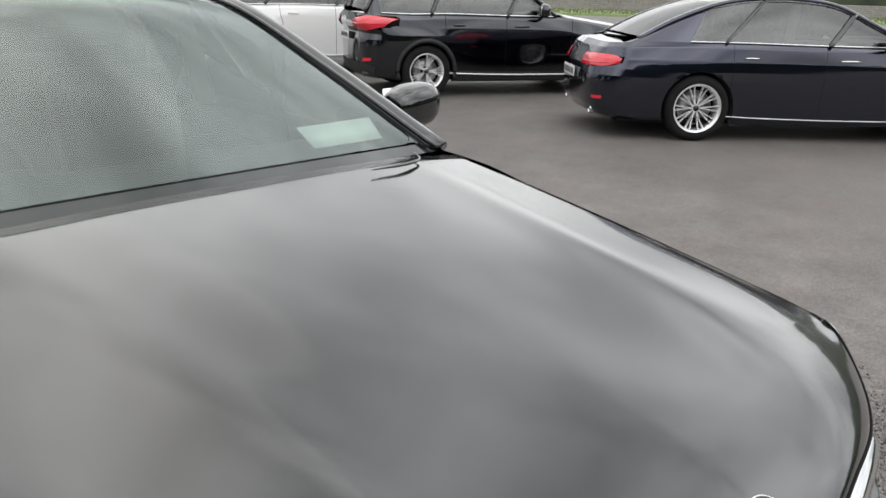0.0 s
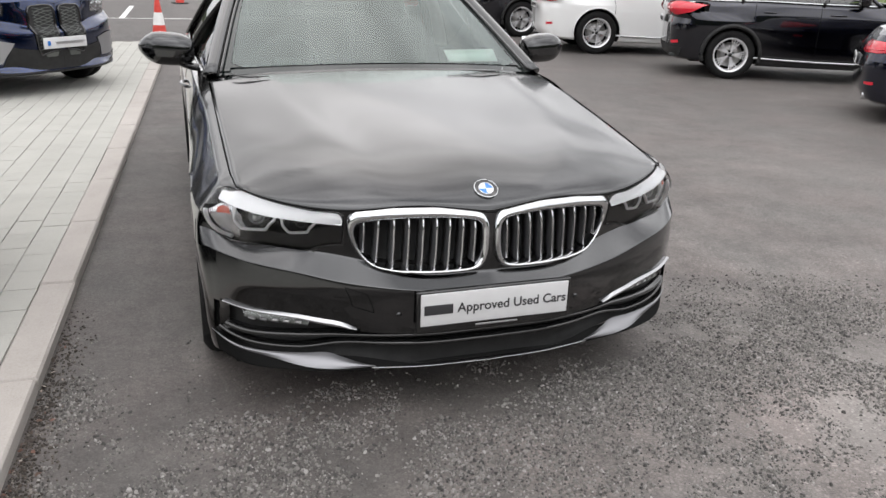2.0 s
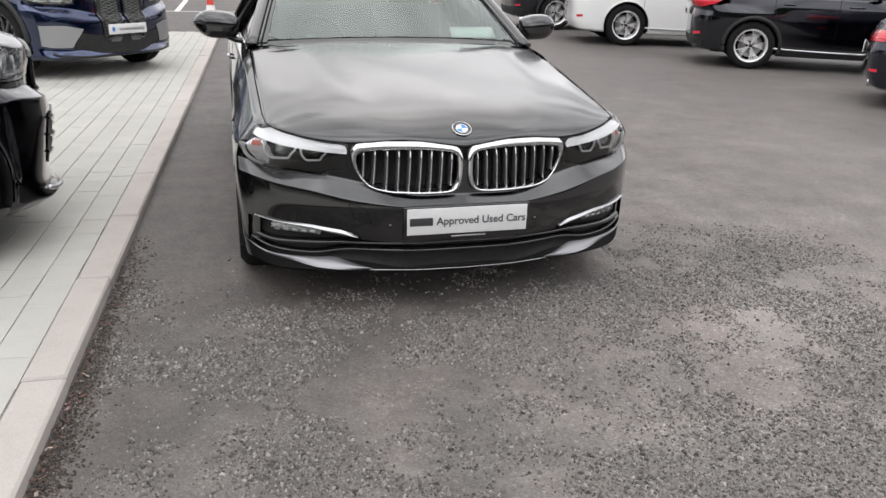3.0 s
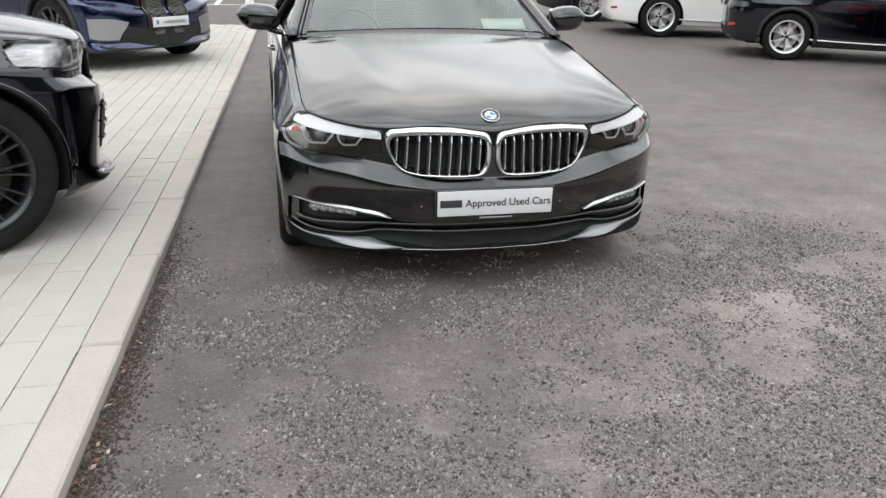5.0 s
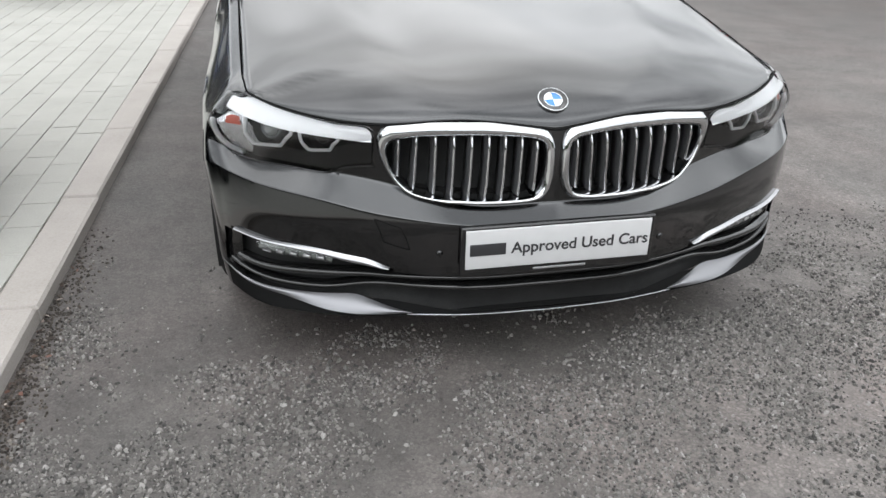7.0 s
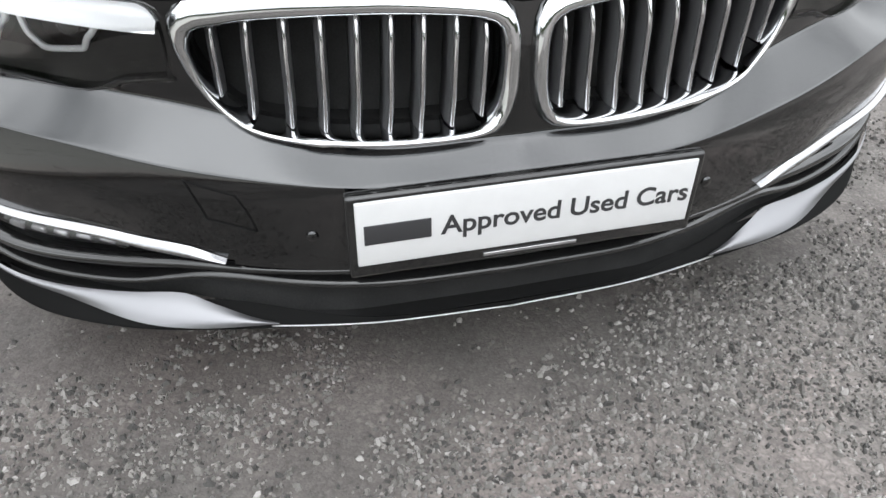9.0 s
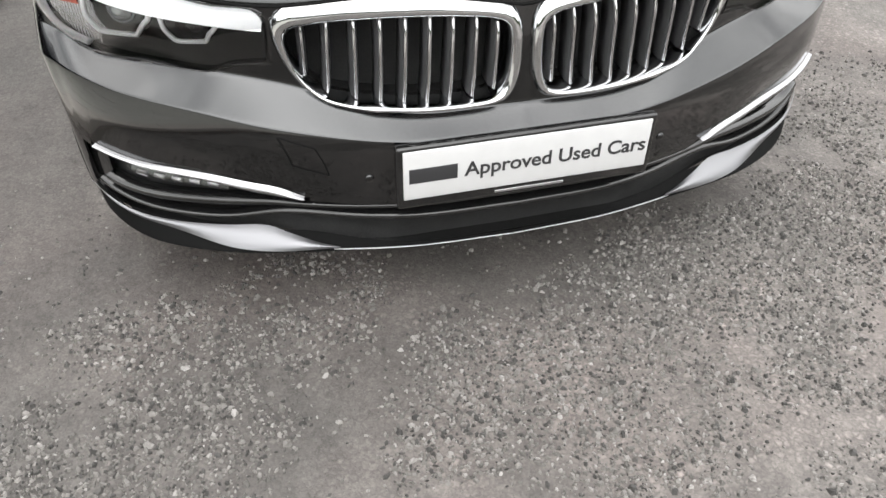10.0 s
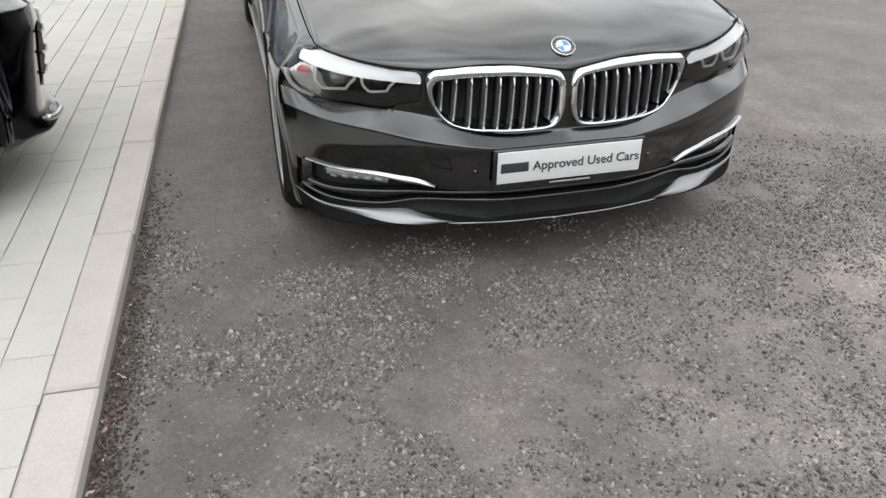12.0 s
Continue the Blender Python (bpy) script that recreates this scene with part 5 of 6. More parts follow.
        rows = [bot * (1 - w) + top * w + np.array((.012 * math.sin(math.pi * w), 0, 0)) for w in np.linspace(.01, .97, 6)]
        part("side_window", pick(sheet(np.array(rows).transpose(1, 0, 2))), SIDE_GLASS, car)
        line = CHROME if chrome_line else GLOSS_BLACK
        part("window_trim", pick(tube(list(bot + np.array((.008, 0, .008))), .011, 40, 6)), line, car, "bright window line" if chrome_line else "")
        part("window_trim", pick(tube([p + np.array((.024, 0, -.02)) for p in top[2:]], .009, 40, 6)), line, car)
        for k in (9.95, 11.5):
            i = (k - 9.2) / 4.0
            a, b = skin.at([k], [9.0])[0], spline(rail, [.35 + 5.65 * i])[0]
            part("door_pillar", pick(tube([a + (.008, 0, 0), (a + b) / 2 + (.022, 0, 0), b + (.004, 0, 0)], .045, 10, 8, .35)), GLOSS_BLACK, car)
        quarter = skin.at(np.linspace(13.0, 14.4, 8), np.full(8, 9.0))
        end = spline(rail, np.linspace(5.7, 7, 8))
        part("rear_pillar", pick(sheet(np.array([quarter * (1 - w) + end * w for w in np.linspace(0, 1, 5)]).transpose(1, 0, 2))), paint, car)
        wing_mirror(car, side, (side * (.985 * wide + .02), axle_f + 1.0, belt + .08), paint, (.25, .16, .18))
        tl = part("tail_light", pick(skin.patch([(.5 * wide, belt - .2), (.8 * wide, belt - .205), (.875 * wide, belt - .16)], [(.5 * wide, belt - .055), (.78 * wide, belt - .02), (.868 * wide, belt - .06)], 24, 6, lambda u, w: .006 + .012 * math.sin(math.pi * w), lo=12.4, hi=16)), RED_LENS, car, "red tail light")
        part("light_bar", pick(tube(skin.line([(.55 * wide, belt - .13), (.8 * wide, belt - .125)], 10, .016, lo=12.4, hi=16), .008, 16, 6)), RED_LENS, tl)
        part("rear_reflector", pick(skin.patch([(.7 * wide, zl(.4)), (.82 * wide, zl(.41))], [(.7 * wide, zl(.43)), (.82 * wide, zl(.44))], 8, 3, .006, lo=12.8, hi=16)), RED_LENS, car)
        part("rear_skirt", pick(skin.patch([(.0, zl(.24)), (.5, zl(.24)), (.82 * wide, zl(.26))], [(.0, zl(.38)), (.5, zl(.38)), (.85 * wide, zl(.36))], 24, 5, .006, lo=12.9, hi=16)), low, car)
        c = skin.line([(.62, zl(.27)), (.621, zl(.27))], 2, 0, lo=13, hi=16)[0]
        part("exhaust_tip", pick(lathe([(.045, -.1), (.05, -.02), (.046, -.018), (.04, -.024), (.04, -.1)], 24, Matrix.Translation(c) @ pose(0, 0, 0, 0, 0, 90))), SATIN, car)
        # front lamp: housing, bright inner lights, lens
        low_l = [(.505 * wide, zl(.645)), (.74 * wide, zl(.645)), (.89 * wide, zl(.675)), (.905 * wide, zl(.72))]
        top_l = [(.505 * wide, zl(.725)), (.62 * wide, zl(.75)), (.81 * wide, zl(.785)), (.895 * wide, zl(.765))]
        hl = part("headlight", pick(skin.patch(low_l, top_l, 24, 6, -.03)), PRISM, car, "clear-lensed headlight")
        ring = skin.find(smooth_ring(lamp_pairs, 80))
        mid = ring.mean(0)
        rim_rows = [skin.at(*(mid + (ring - mid) * w).T, off) for w, off in ((1.02, -.004), (1.0, .002), (.975, .001), (.97, -.03))]
        part("lamp_bezel", pick(sheet(np.array(rim_rows).transpose(1, 0, 2), loop=True)), GLOSS_BLACK, hl)
        for x in (.6, .72, .83):
            c = skin.line([(x * wide, zl(.705)), (x * wide + .001, zl(.705))], 2, -.02)[0]
            mm = Matrix.Translation(c) @ Vector((.35, -1, 0)).to_track_quat("X", "Z").to_matrix().to_4x4()
            part("projector", pick(lathe([(.036, .006), (.032, .0), (.024, .01), (.001, .016)], 24, mm)), CHROME, hl)
        for x in (.6, .73):
            bend = [(x * wide, zl(.74)), (x * wide, zl(.69)), ((x + .02) * wide, zl(.668)), ((x + .1) * wide, zl(.67))]
            part("light_guide", pick(tube(skin.line(bend, 20, -.008), .009, 24, 6)), PEARL, hl)
        part("lens", pick(skin.patch(low_l, top_l, 24, 8, lambda u, w: .003 + .008 * math.sin(math.pi * w))), CLEAR, hl)
        if front == "tall":
            k_low = [(.05, zl(.36)), (.16, zl(.358)), (.27, zl(.365))]
            k_top = [(.04, zl(.7)), (.2, zl(.715)), (.3, zl(.68))]
            g = part("kidney_grille", pick(skin.patch(k_low, k_top, 16, 12, .014)), PLASTIC, car, "tall closed grille with a fine pattern")
            for w in np.linspace(.0, .84, 12):
                for a, b in ((.05, .26), (.26, .05)):
                    z0, z1 = .37 + .33 * w, .37 + .33 * min(w + .16, 1)
                    part("grille_rib", pick(tube(list(skin.line([(a, zl(z0)), (b, zl(z1))], 8, .015)), .003, 10, 5)), MESH_GREY, g)
            part("grille_tab", pick(skin.patch([(.08, zl(.315)), (.2, zl(.315))], [(.06, zl(.35)), (.22, zl(.35))], 8, 4, .014)), MESH_GREY, g)
            part("grille_surround", pick(tube(list(skin.line(k_low + k_top[::-1] + k_low[:1], 40, .012)), .012, 60, 6)), GLOSS_BLACK, g)
            part("air_curtain_panel", pick(skin.patch([(.6, zl(.28)), (.74, zl(.28)), (.875, zl(.3))], [(.5, zl(.43)), (.7, zl(.46)), (.885, zl(.46))], 16, 6, .01)), PANEL_SILVER, car, "pale satin bumper corner panel")
        else:
            k_low = [(.03, zl(.53)), (.2, zl(.52)), (.36, zl(.55))]
            k_top = [(.03, zl(.72)), (.2, zl(.74)), (.4, zl(.71))]
            g = part("kidney_grille", pick(skin.patch(k_low, k_top, 16, 8, .01)), DARK, car, "dark kidney-shaped grille")
            part("grille_surround", pick(tube(list(skin.line(k_low + k_top[::-1] + k_low[:1], 40, .014)), .014, 60, 8)), CHROME if chrome_line else GLOSS_BLACK, g)
            for x in np.linspace(.07, .36, 7):
                part("grille_slat", pick(tube(list(skin.line([(x, zl(.54)), (x, zl(.71))], 8, .012)), .006, 10, 6)), GLOSS_BLACK, g)
            part("side_intake", pick(skin.patch([(.5, zl(.29)), (.6, zl(.29)), (.7, zl(.31))], [(.48, zl(.46)), (.6, zl(.48)), (.7, zl(.48))], 14, 6, .006)), PLASTIC, car)
            for zz in (.33, .39, .45):
                part("intake_blade", pick(tube(list(skin.line([(.5, zl(zz)), (.6, zl(zz)), (.7, zl(zz + .02))], 10, .012)), .007, 16, 6)), CHROME if zz == .45 and chrome_line else GLOSS_BLACK, car)
        wide_low = .6 if front == "tall" else .45
        part("lower_grille", pick(skin.patch([(0, zl(.215 if front == "tall" else .25)), (wide_low, zl(.25))], [(0, zl(.36)), (wide_low - .08, zl(.4))], 18, 6, .006)), PLASTIC, car)
        part("chin", pick(tube(list(skin.line([(0, zl(.195)), (.5, zl(.2)), (.72, zl(.21)), (.8, zl(.23))], 16, .004)), .013, 30, 8)), SATIN if front == "plain" and not cladding else PLASTIC, car)
    lift = ([0, .12, .25, .4, .75, 1], [.04, .045, .05, .045, .04, .03])
    shift = ([0, .15, .3, .45, .62, .8, 1], [.13, .14, .1, .0, 0, -.06, -.08])
    ws = part("windscreen", canopy(rail, .0, 2.3, 20, 26, lift, shift, .96), SCREEN, car)
    ws.visible_shadow = False
    part("roof", canopy(rail, 2.3, 5.2, 24, 26, lift, shift), paint, car)
    part("rear_window", canopy(rail, 5.2, 6.9, 14, 26, lift, shift, .97), SIDE_GLASS, car)
    cabin(car, rail, belt - .04, -.37, axle_f + .8)
    p = part("number_plate", block((.52, .012, .11), (0, -.012 if front == "tall" else .01, zl(.42)), .004), PLATE_WHITE, car, "white plate")
    part("plate_mark", block((.34, .003, .035), (.05, -.02 if front == "tall" else .002, zl(.42)), .001), SATIN, p)
    part("plate_mark", block((.035, .003, .045), (-.2, -.02 if front == "tall" else .002, zl(.42)), .001), BADGE_BLUE, p)
    rp = part("rear_plate", block((.52, .012, .11), (0, length + .035, belt - .3), .004), PLATE_WHITE, car, "white registration plate")
    for k in range(7):
        part("plate_mark", block((.04, .003, .06), (-.2 + .066 * k, length + .043, belt - .3), .002), INK, rp)
    return car


def parked(x, y, heading, axle_y, half, z=0.0):
    """The pose that sets a car's wheel on the near side over (x, y). heading: where its nose points, degrees from +x."""
    turn = Matrix.Rotation(radians(heading + 90), 4, "Z")
    return Matrix.Translation((x, y, z)) @ turn @ Matrix.Translation((-half, -axle_y, 0))


ROW = "cars parked in a row across the yard"
saloon("saloon_car", parked(6.66, 3.64, -43, 3.8, -.87), "very dark blue saloon car with silver multi-spoke wheels", PAINT_NAVY, ROW)
suv("compact_suv", parked(6.64, 7.62, -28, 3.55, -.87), "black compact sport utility car with chrome window line", PAINT_BLACK, [0, .86, 3.53, 4.44], [.2, .38, .6, .9, 1.08], .98, 1.6, (.345, .24, "y", ALLOY), ROW)
suv("large_suv", parked(6.2, 10.8, -14, 3.72, -.89), "white sport utility car with two-tone wheels", PAINT_WHITE, [0, .87, 3.73, 4.7], [.2, .4, .62, .93, 1.1], 1.01, 1.68, (.37, .255, "y", ALLOY), ROW, False, SATIN)
suv("black_suv", parked(6.1, 14.0, -6, 3.72, -.89), "black sport utility car with silver wheels", PAINT_BLACK, [0, .87, 3.73, 4.7], [.2, .4, .62, .93, 1.1], 1.01, 1.68, (.37, .255, "y", ALLOY), ROW)
KERBSIDE = "cars parked on the paving"
suv("electric_suv", parked(-2.1, 8.25, -44, .9, .9, .05), "deep blue electric sport utility car with tall closed grille", PAINT_BLUE, [0, .9, 3.9, 4.95], [.2, .42, .64, .97, 1.14], 1.04, 1.7, (.4, .29, "aero", ALLOY_DARK), KERBSIDE, True, GLOSS_BLACK, "tall", False)
suv("black_suv", parked(-2.32, .72, 31, .9, -.9, .05), "black sport utility car with black wheels, nose to the kerb", PAINT_BLACK, [0, .9, 3.87, 4.92], [.2, .42, .65, .97, 1.14], 1.04, 1.75, (.39, .275, "double", ALLOY_DARK), KERBSIDE, False, GLOSS_BLACK, "plain", False)


# ---- verge, cones, markings ----
def grass_strip(a, b, width, count):
    """A raised strip of turf with blades, from a to b."""
    rng = random.Random(4)
    a, b = Vector(a), Vector(b)
    along = (b - a).normalized()
    out = Vector((along.y, -along.x, 0))
    v, f = [], []
    for i in range(count):
        p = a + (b - a) * rng.random() + out * (rng.random() * width)
        h, w, ang = rng.uniform(.08, .22), rng.uniform(.02, .05), rng.uniform(0, math.pi)
        d = Vector((math.cos(ang), math.sin(ang), 0)) * w
        lean = Vector((rng.uniform(-.05, .05), rng.uniform(-.05, .05), 0))
        k = len(v)
        v += [p + Vector((0, 0, .1)) - d, p + Vector((0, 0, .1)) + d, p + Vector((0, 0, .1 + h)) + lean]
        f.append([k, k + 1, k + 2])
    turf = [[a + (b - a) * s + out * (width * w) + Vector((0, 0, z)) for w, z in ((-.02, 0), (0, .12), (.5, .14), (1, .12), (1.02, 0))] for s in (0, .5, 1)]
    turf = [[tuple(q) for q in row] for row in turf]
    return join(sheet(turf, flip=False), (v, f))


verge = new("grass_verge", as_mesh("grass_verge", *grass_strip((60, -2, 0), (16, 58, 0), 9.0, 9000), GRASS, False))
tagged(verge, "short green grass verge along the yard", "grass", kind="stuff")


def rubble_wall(a, b, height):
    """stone_wall > stones in courses."""
    rng = random.Random(8)
    a, b = Vector(a), Vector(b)
    d = b - a
    turn = math.degrees(math.atan2(d.y, d.x))
    w = new("stone_wall", as_mesh("stone_wall", *sheet([[(x, .12, z) for z in (0, height - .03)] for x in (0, d.length)]), JOINT))
    w.matrix_world = pose(a.x, a.y, 0, 0, 0, turn)
    tagged(w, "low grey stone boundary wall beyond the grass", "wall", kind="structure")
    v, f = [], []
    z = 0
    while z < height - .05:
        h = rng.uniform(.12, .2)
        x = 0
        while x < d.length:
            l = rng.uniform(.2, .5)
            bm = block((l - .02, .3, h - .02), (x + l / 2, rng.uniform(-.02, .02), z + h / 2), .02, segments=1)
            bm.verts.index_update()
            k = len(v)
            v += [p.co[:] for p in bm.verts]
            f += [[q.index + k for q in face.verts] for face in bm.faces]
            bm.free()
            x += l
        z += h
    s = part("stones", (v, f), WALL_STONE, w, smooth=False)
    tagged(s, kind="stuff")
    return w


rubble_wall((69, 5, 0), (30, 62, 0), .9)

CONE_RED = speckled("cone_red", (0.5, 0.03, 0.02), (0.62, 0.06, 0.04), 20, 0.5, .001, .2)
CONE_WHITE = speckled("cone_white", (0.66, 0.66, 0.64), (0.78, 0.78, 0.76), 20, 0.4, .001, .1)
CONE_BASE = speckled("cone_base_rubber", (0.02, 0.02, 0.02), (0.05, 0.05, 0.05), 30, 0.8, .001, .3)


def traffic_cone(x, y, turn):
    c = empty("traffic_cone", pose(x, y, 0, 0, 0, turn), "red and white plastic traffic cone on a black base", "traffic cone", "traffic cones")
    part("base", block((.38, .38, .04), (0, 0, .02), .015), CONE_BASE, c)
    up = Matrix.Rotation(radians(-90), 4, "Y")
    r = lambda z: .135 - .105 * (z - .04) / .7
    for z0, z1, mat in ((.04, .24, CONE_RED), (.24, .46, CONE_WHITE), (.46, .74, CONE_RED)):
        part("band", lathe([(r(z), z) for z in np.linspace(z0, z1, 4)], 32, up), mat, c, "white reflective sleeve" if mat is CONE_WHITE else "")
    part("rim", lathe([(.032, .74), (.034, .75), (.026, .752), (.022, .74)], 24, up), CONE_RED, c)
    return c


traffic_cone(-1.3, 13.5, 8)
traffic_cone(-.9, 24.5, 30)
lines = new("parking_bay_line", as_mesh("parking_bay_line", *join(plane_sheet(-2.3, 1.5, 18.2, 18.33, .004), plane_sheet(-2.3, -2.17, 18.33, 23, .004), plane_sheet(-6.4, -2.3, 18.2, 18.33, .004)), LINE_PAINT, False))
tagged(lines, "white painted parking bay line", "road marking", kind="structure")


# ---- loose chippings and leaf litter ----
def lumps(seed, cell, x, y):
    """Smooth random values, 0 to 1, over a plan with cells of the given size."""
    table = np.random.default_rng(seed).random((64, 64))
    u, v = np.asarray(x) / cell + 100.3, np.asarray(y) / cell + 100.7
    i, j = np.floor(u).astype(int), np.floor(v).astype(int)
    f, g = u - i, v - j
    f, g = f * f * (3 - 2 * f), g * g * (3 - 2 * g)
    at = lambda p, q: table[p % 64, q % 64]
    return (at(i, j) * (1 - f) + at(i + 1, j) * f) * (1 - g) + (at(i, j + 1) * (1 - f) + at(i + 1, j + 1) * f) * g


def pebbles(x, y, r, seed):
    """Angular stones, each a skewed six-sided cone with a blunt top, half sunk in the ground."""
    rng = np.random.default_rng(seed)
    n = len(x)
    turn = rng.uniform(0, 6.28, n)
    squash = rng.uniform(.4, .85, n)
    ang = np.arange(5) * 1.2566
    low = r[:, None] * rng.uniform(.75, 1.25, (n, 5))
    top = low * rng.uniform(.3, .75, (n, 5))
    lx, ly = low * np.cos(ang), low * np.sin(ang) * squash[:, None]
    tx, ty = top * np.cos(ang), top * np.sin(ang) * squash[:, None]
    c, s = np.cos(turn)[:, None], np.sin(turn)[:, None]
    px = np.concatenate([lx * c - ly * s, tx * c - ty * s], 1) + np.asarray(x)[:, None]
    py = np.concatenate([lx * s + ly * c, tx * s + ty * c], 1) + np.asarray(y)[:, None]
    pz = np.concatenate([np.full((n, 5), -.0005), r[:, None] * rng.uniform(.35, .95, (n, 5))], 1)
    verts = np.stack([px, py, pz], 2).reshape(-1, 3)
    one = [[k, (k + 1) % 5, 5 + (k + 1) % 5, 5 + k] for k in range(5)]
    quads = (np.arange(n)[:, None, None] * 10 + np.array(one)).reshape(-1, 4)
    caps = np.arange(n)[:, None] * 10 + np.arange(5, 10)
    return verts.tolist(), quads.tolist() + caps.tolist()


def stone_chip(name="stone_chippings", stops=None):
    m = material(name, (0.2, 0.2, 0.2), 0.75)
    g = m.node_tree.nodes.new("ShaderNodeNewGeometry")
    wire(m, ramp(m, g.outputs["Random Per Island"], stops or [(0.0, (.04, .038, .036)), (.16, (.06, .057, .054)), (.3, (.105, .099, .092)), (.7, (.175, .165, .154)), (.93, (.24, .227, .214)), (1.0, (.34, .325, .31))]), bsdf(m).inputs["Base Color"])
    return m


CHIP = stone_chip()
SOIL = stone_chip("dark_soil", [(0.0, (.018, .014, .011)), (.55, (.045, .036, .029)), (.9, (.09, .075, .062)), (1.0, (.22, .2, .18))])


def bare_patches(count, seed):
    """Where the binder has worn off: clusters of stones that grow denser away from the kerb and the car."""
    rng = np.random.default_rng(seed)
    x, y = rng.uniform(-1.42, 2.5, count), rng.uniform(-2.4, 1.1, count)
    patch = .5 * lumps(1, .34, x, y) + .32 * lumps(2, .13, x, y) + .18 * lumps(3, .055, x, y)
    open_here = np.clip(.255 + .08 * (x + .4) - .085 * (y + .4), .225, .37)
    open_here = np.where((y > .08) & (abs(x) < .98), open_here - .24 * np.clip((y - .08) * 3.5, 0, 1), open_here)
    open_here += .12 * np.exp(-((x + .55) / .85) ** 2 - ((y + .1) / .36) ** 2)
    chance = np.clip((patch - .62 + open_here) * 5.0, .03, 1)
    chance *= np.clip((1.1 - y + .5 * (patch - .5)) * 1.3, 0, 1) * np.clip((2.5 - x + .6 * (patch - .5)) * 1.3, 0, 1)
    k = rng.random(count) < chance
    return x[k], y[k]


def kerb_foot(rng, spread_out, far=1.3):
    y = rng.triangular(-2.5, far, -1.6)
    return -1.504 + .0305 * y + abs(rng.gauss(0, spread_out)), y


sx, sy = bare_patches(230000, 2)
size_of = np.random.default_rng(7)
chips = new("loose_chippings", as_mesh("loose_chippings", *pebbles(sx, sy, np.clip(size_of.lognormal(math.log(.0046), .38, len(sx)), .0018, .0115), 2), CHIP, False))
tagged(chips, "loose grey stone chippings on the tarmac", "gravel", kind="stuff")
grit_rng = random.Random(5)
spots = np.array([kerb_foot(grit_rng, .055) for _ in range(7500)])
grit = new("kerb_grit", as_mesh("kerb_grit", *pebbles(spots[:, 0], spots[:, 1], np.abs(np.random.default_rng(5).normal(.0036, .0018, 7500)) + .0012, 5), SOIL, False))
tagged(grit, "grit and small stones gathered along the kerb", "grit", kind="stuff")


def litter(count, seed):
    rng = random.Random(seed)
    v, f = [], []
    for _ in range(count):
        x, y = kerb_foot(rng, .035, 1.2)
        r, a = rng.uniform(.004, .015), rng.uniform(0, 6.3)
        d, s = Vector((math.cos(a), math.sin(a), 0)), Vector((-math.sin(a), math.cos(a), 0))
        c, k = Vector((x, y, .006)), len(v)
        v += [c - d * r, c - d * r * .2 + s * r * .5 + Vector((0, 0, rng.uniform(.002, .008))), c + d * r + Vector((0, 0, rng.uniform(0, .008))), c - d * r * .1 - s * r * .5, c + Vector((0, 0, rng.uniform(.001, .006)))]
        f += [[k, k + 3, k + 4], [k + 3, k + 2, k + 4], [k + 2, k + 1, k + 4], [k + 1, k, k + 4]]
    return v, f


def dead_leaf():
    m = material("dead_leaf", (0.2, 0.1, 0.05), 0.8)
    g = m.node_tree.nodes.new("ShaderNodeNewGeometry")
    wire(m, ramp(m, g.outputs["Random Per Island"], [(0.0, (.025, .019, .015)), (.55, (.06, .042, .032)), (.88, (.13, .062, .045)), (1.0, (.4, .36, .32))]), bsdf(m).inputs["Base Color"])
    return m


leaves = new("leaf_litter", as_mesh("leaf_litter", *litter(430, 6), dead_leaf(), False))
tagged(leaves, "dry brown leaf litter along the kerb", "leaves", kind="stuff")


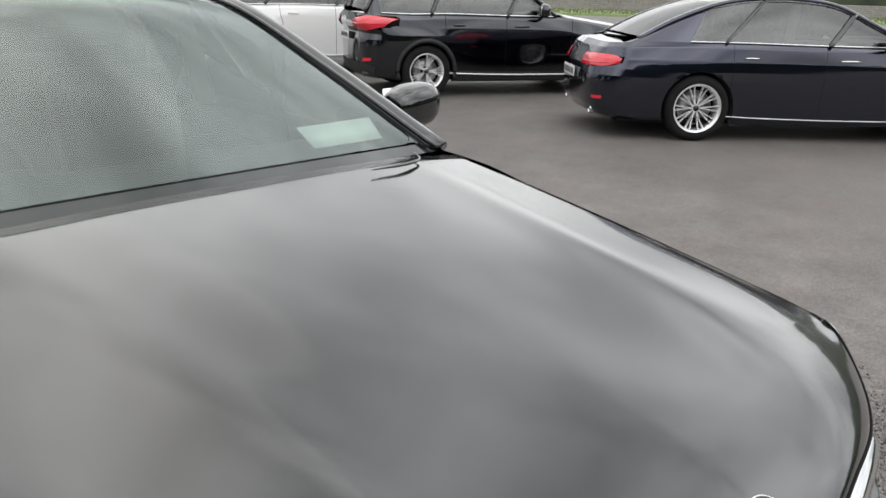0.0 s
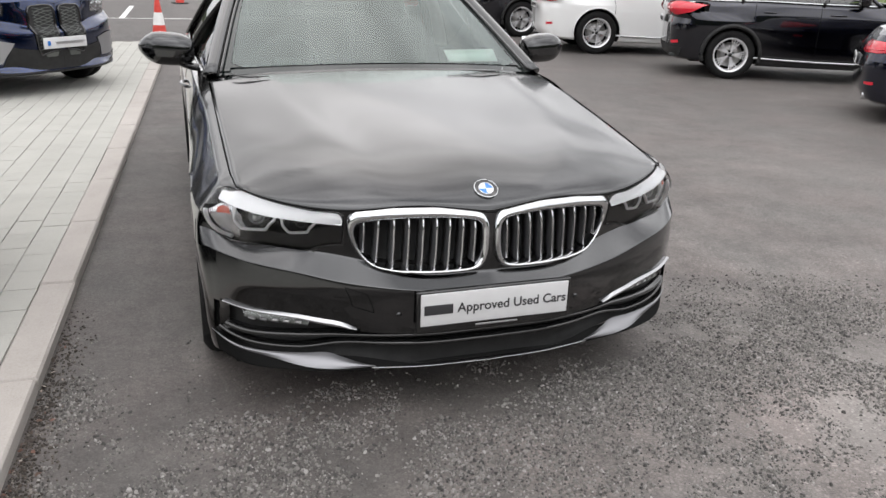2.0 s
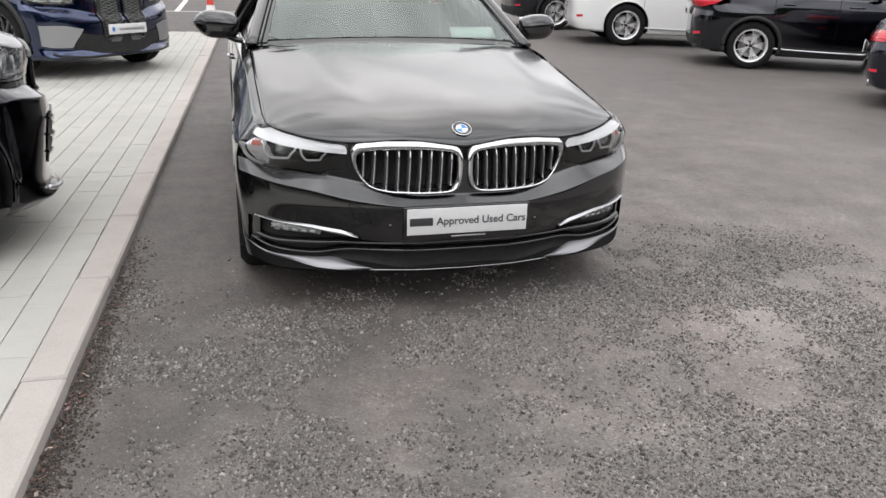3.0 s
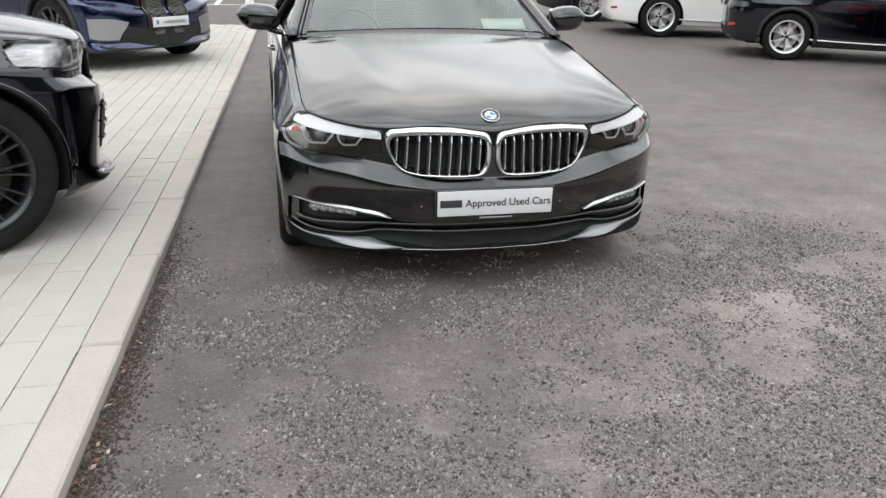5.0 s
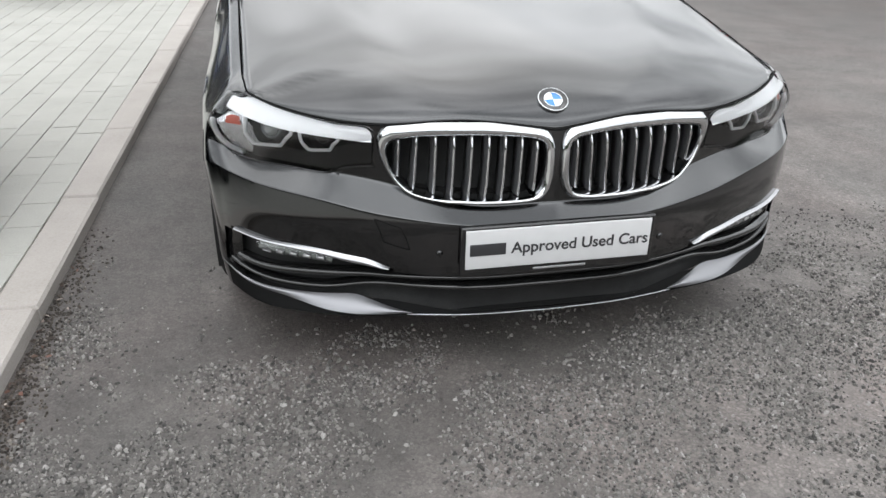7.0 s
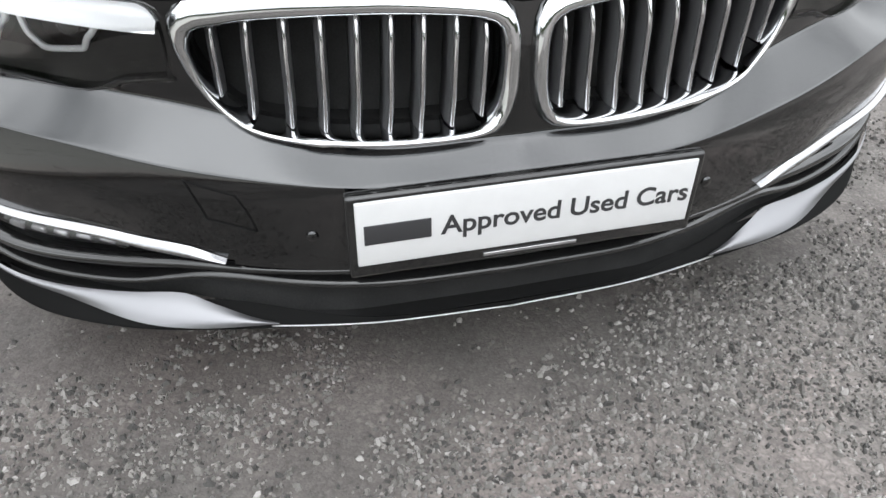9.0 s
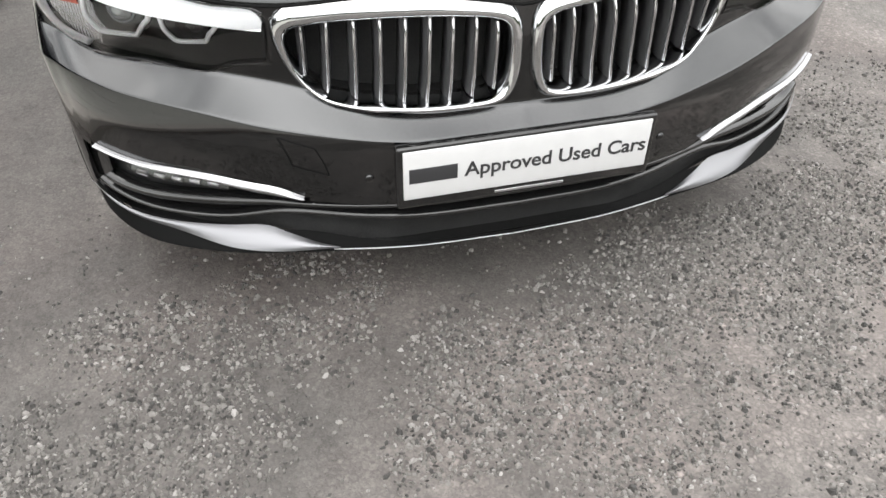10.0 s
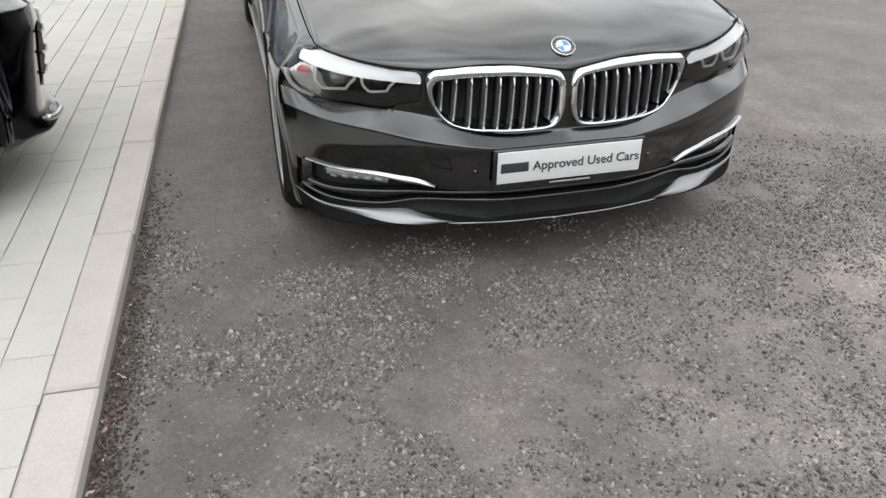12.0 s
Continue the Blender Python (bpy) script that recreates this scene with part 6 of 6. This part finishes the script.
# ---- paving blocks and kerb stones, last ----
def slab(l, w, z0, z1, ch, seed, wobble=0.0008):
    """A chamfered block: length along y, width along x, standing on z0."""
    rng = random.Random(seed)
    v = []
    for z, k in ((z0, 0), (z1 - ch, 0), (z1, ch)):
        for sx, sy in ((-1, -1), (1, -1), (1, 1), (-1, 1)):
            v.append((sx * (w / 2 - k) + rng.uniform(-wobble, wobble), sy * (l / 2 - k) + rng.uniform(-wobble, wobble), z + rng.uniform(-wobble, wobble) * (z > z0)))
    f = [[8, 9, 10, 11]]
    for a in (0, 4):
        f += [[a + i, a + (i + 1) % 4, a + 4 + (i + 1) % 4, a + 4 + i] for i in range(4)]
    return v, f


BLOCK_W, BLOCK_L = .145, .229
block_meshes = [as_mesh("paver", *slab(BLOCK_L - .0016, BLOCK_W - .0042, 0, PAVE_TOP, .0018, k), PAVER, False) for k in range(6)]
rng = random.Random(3)
rest = []
for row in range(49):
    x = -.152 - BLOCK_W * (row + .5)
    shift = (.075 if row % 2 == 0 else .19) - BLOCK_L * 35
    for k in range(-1, 100):
        y = shift + BLOCK_L * (k + .5)
        if not -7 < y < 12.4:
            continue
        dz = rng.uniform(-.0015, .0015)
        if row < 7 and -1.7 < y < 7.5:
            ob = new("paver", block_meshes[rng.randrange(6)])
            ob.parent = bed
            ob.matrix_basis = pose(x, y, dz, 0, 0, rng.uniform(-.4, .4))
        else:
            v, f = slab(BLOCK_L - .0016, BLOCK_W - .0042, .02, PAVE_TOP, .0018, rng.randrange(99))
            rest.append(([(p[0] + x, p[1] + y, p[2] + dz) for p in v], f))
vs, fs, n0 = [], [], 0
for v, f in rest:
    vs += v
    fs += [[i + n0 for i in q] for q in f]
    n0 += len(v)
field = part("paver_field", (vs, fs), PAVER, bed, smooth=False)
tagged(field, kind="stuff")
kerb_meshes = [as_mesh("kerb_stone", *slab(.909, .149, -.03, PAVE_TOP + .004, .009, 40 + k, .0015), KERB, False) for k in range(4)]
for k in range(21):
    ob = new("kerb_stone", kerb_meshes[k % 4])
    ob.parent = edge
    ob.matrix_basis = pose(-.077 + rng.uniform(-.002, .002), -6.2825 + .915 * k, rng.uniform(-.002, .002), 0, 0, rng.uniform(-.1, .1))
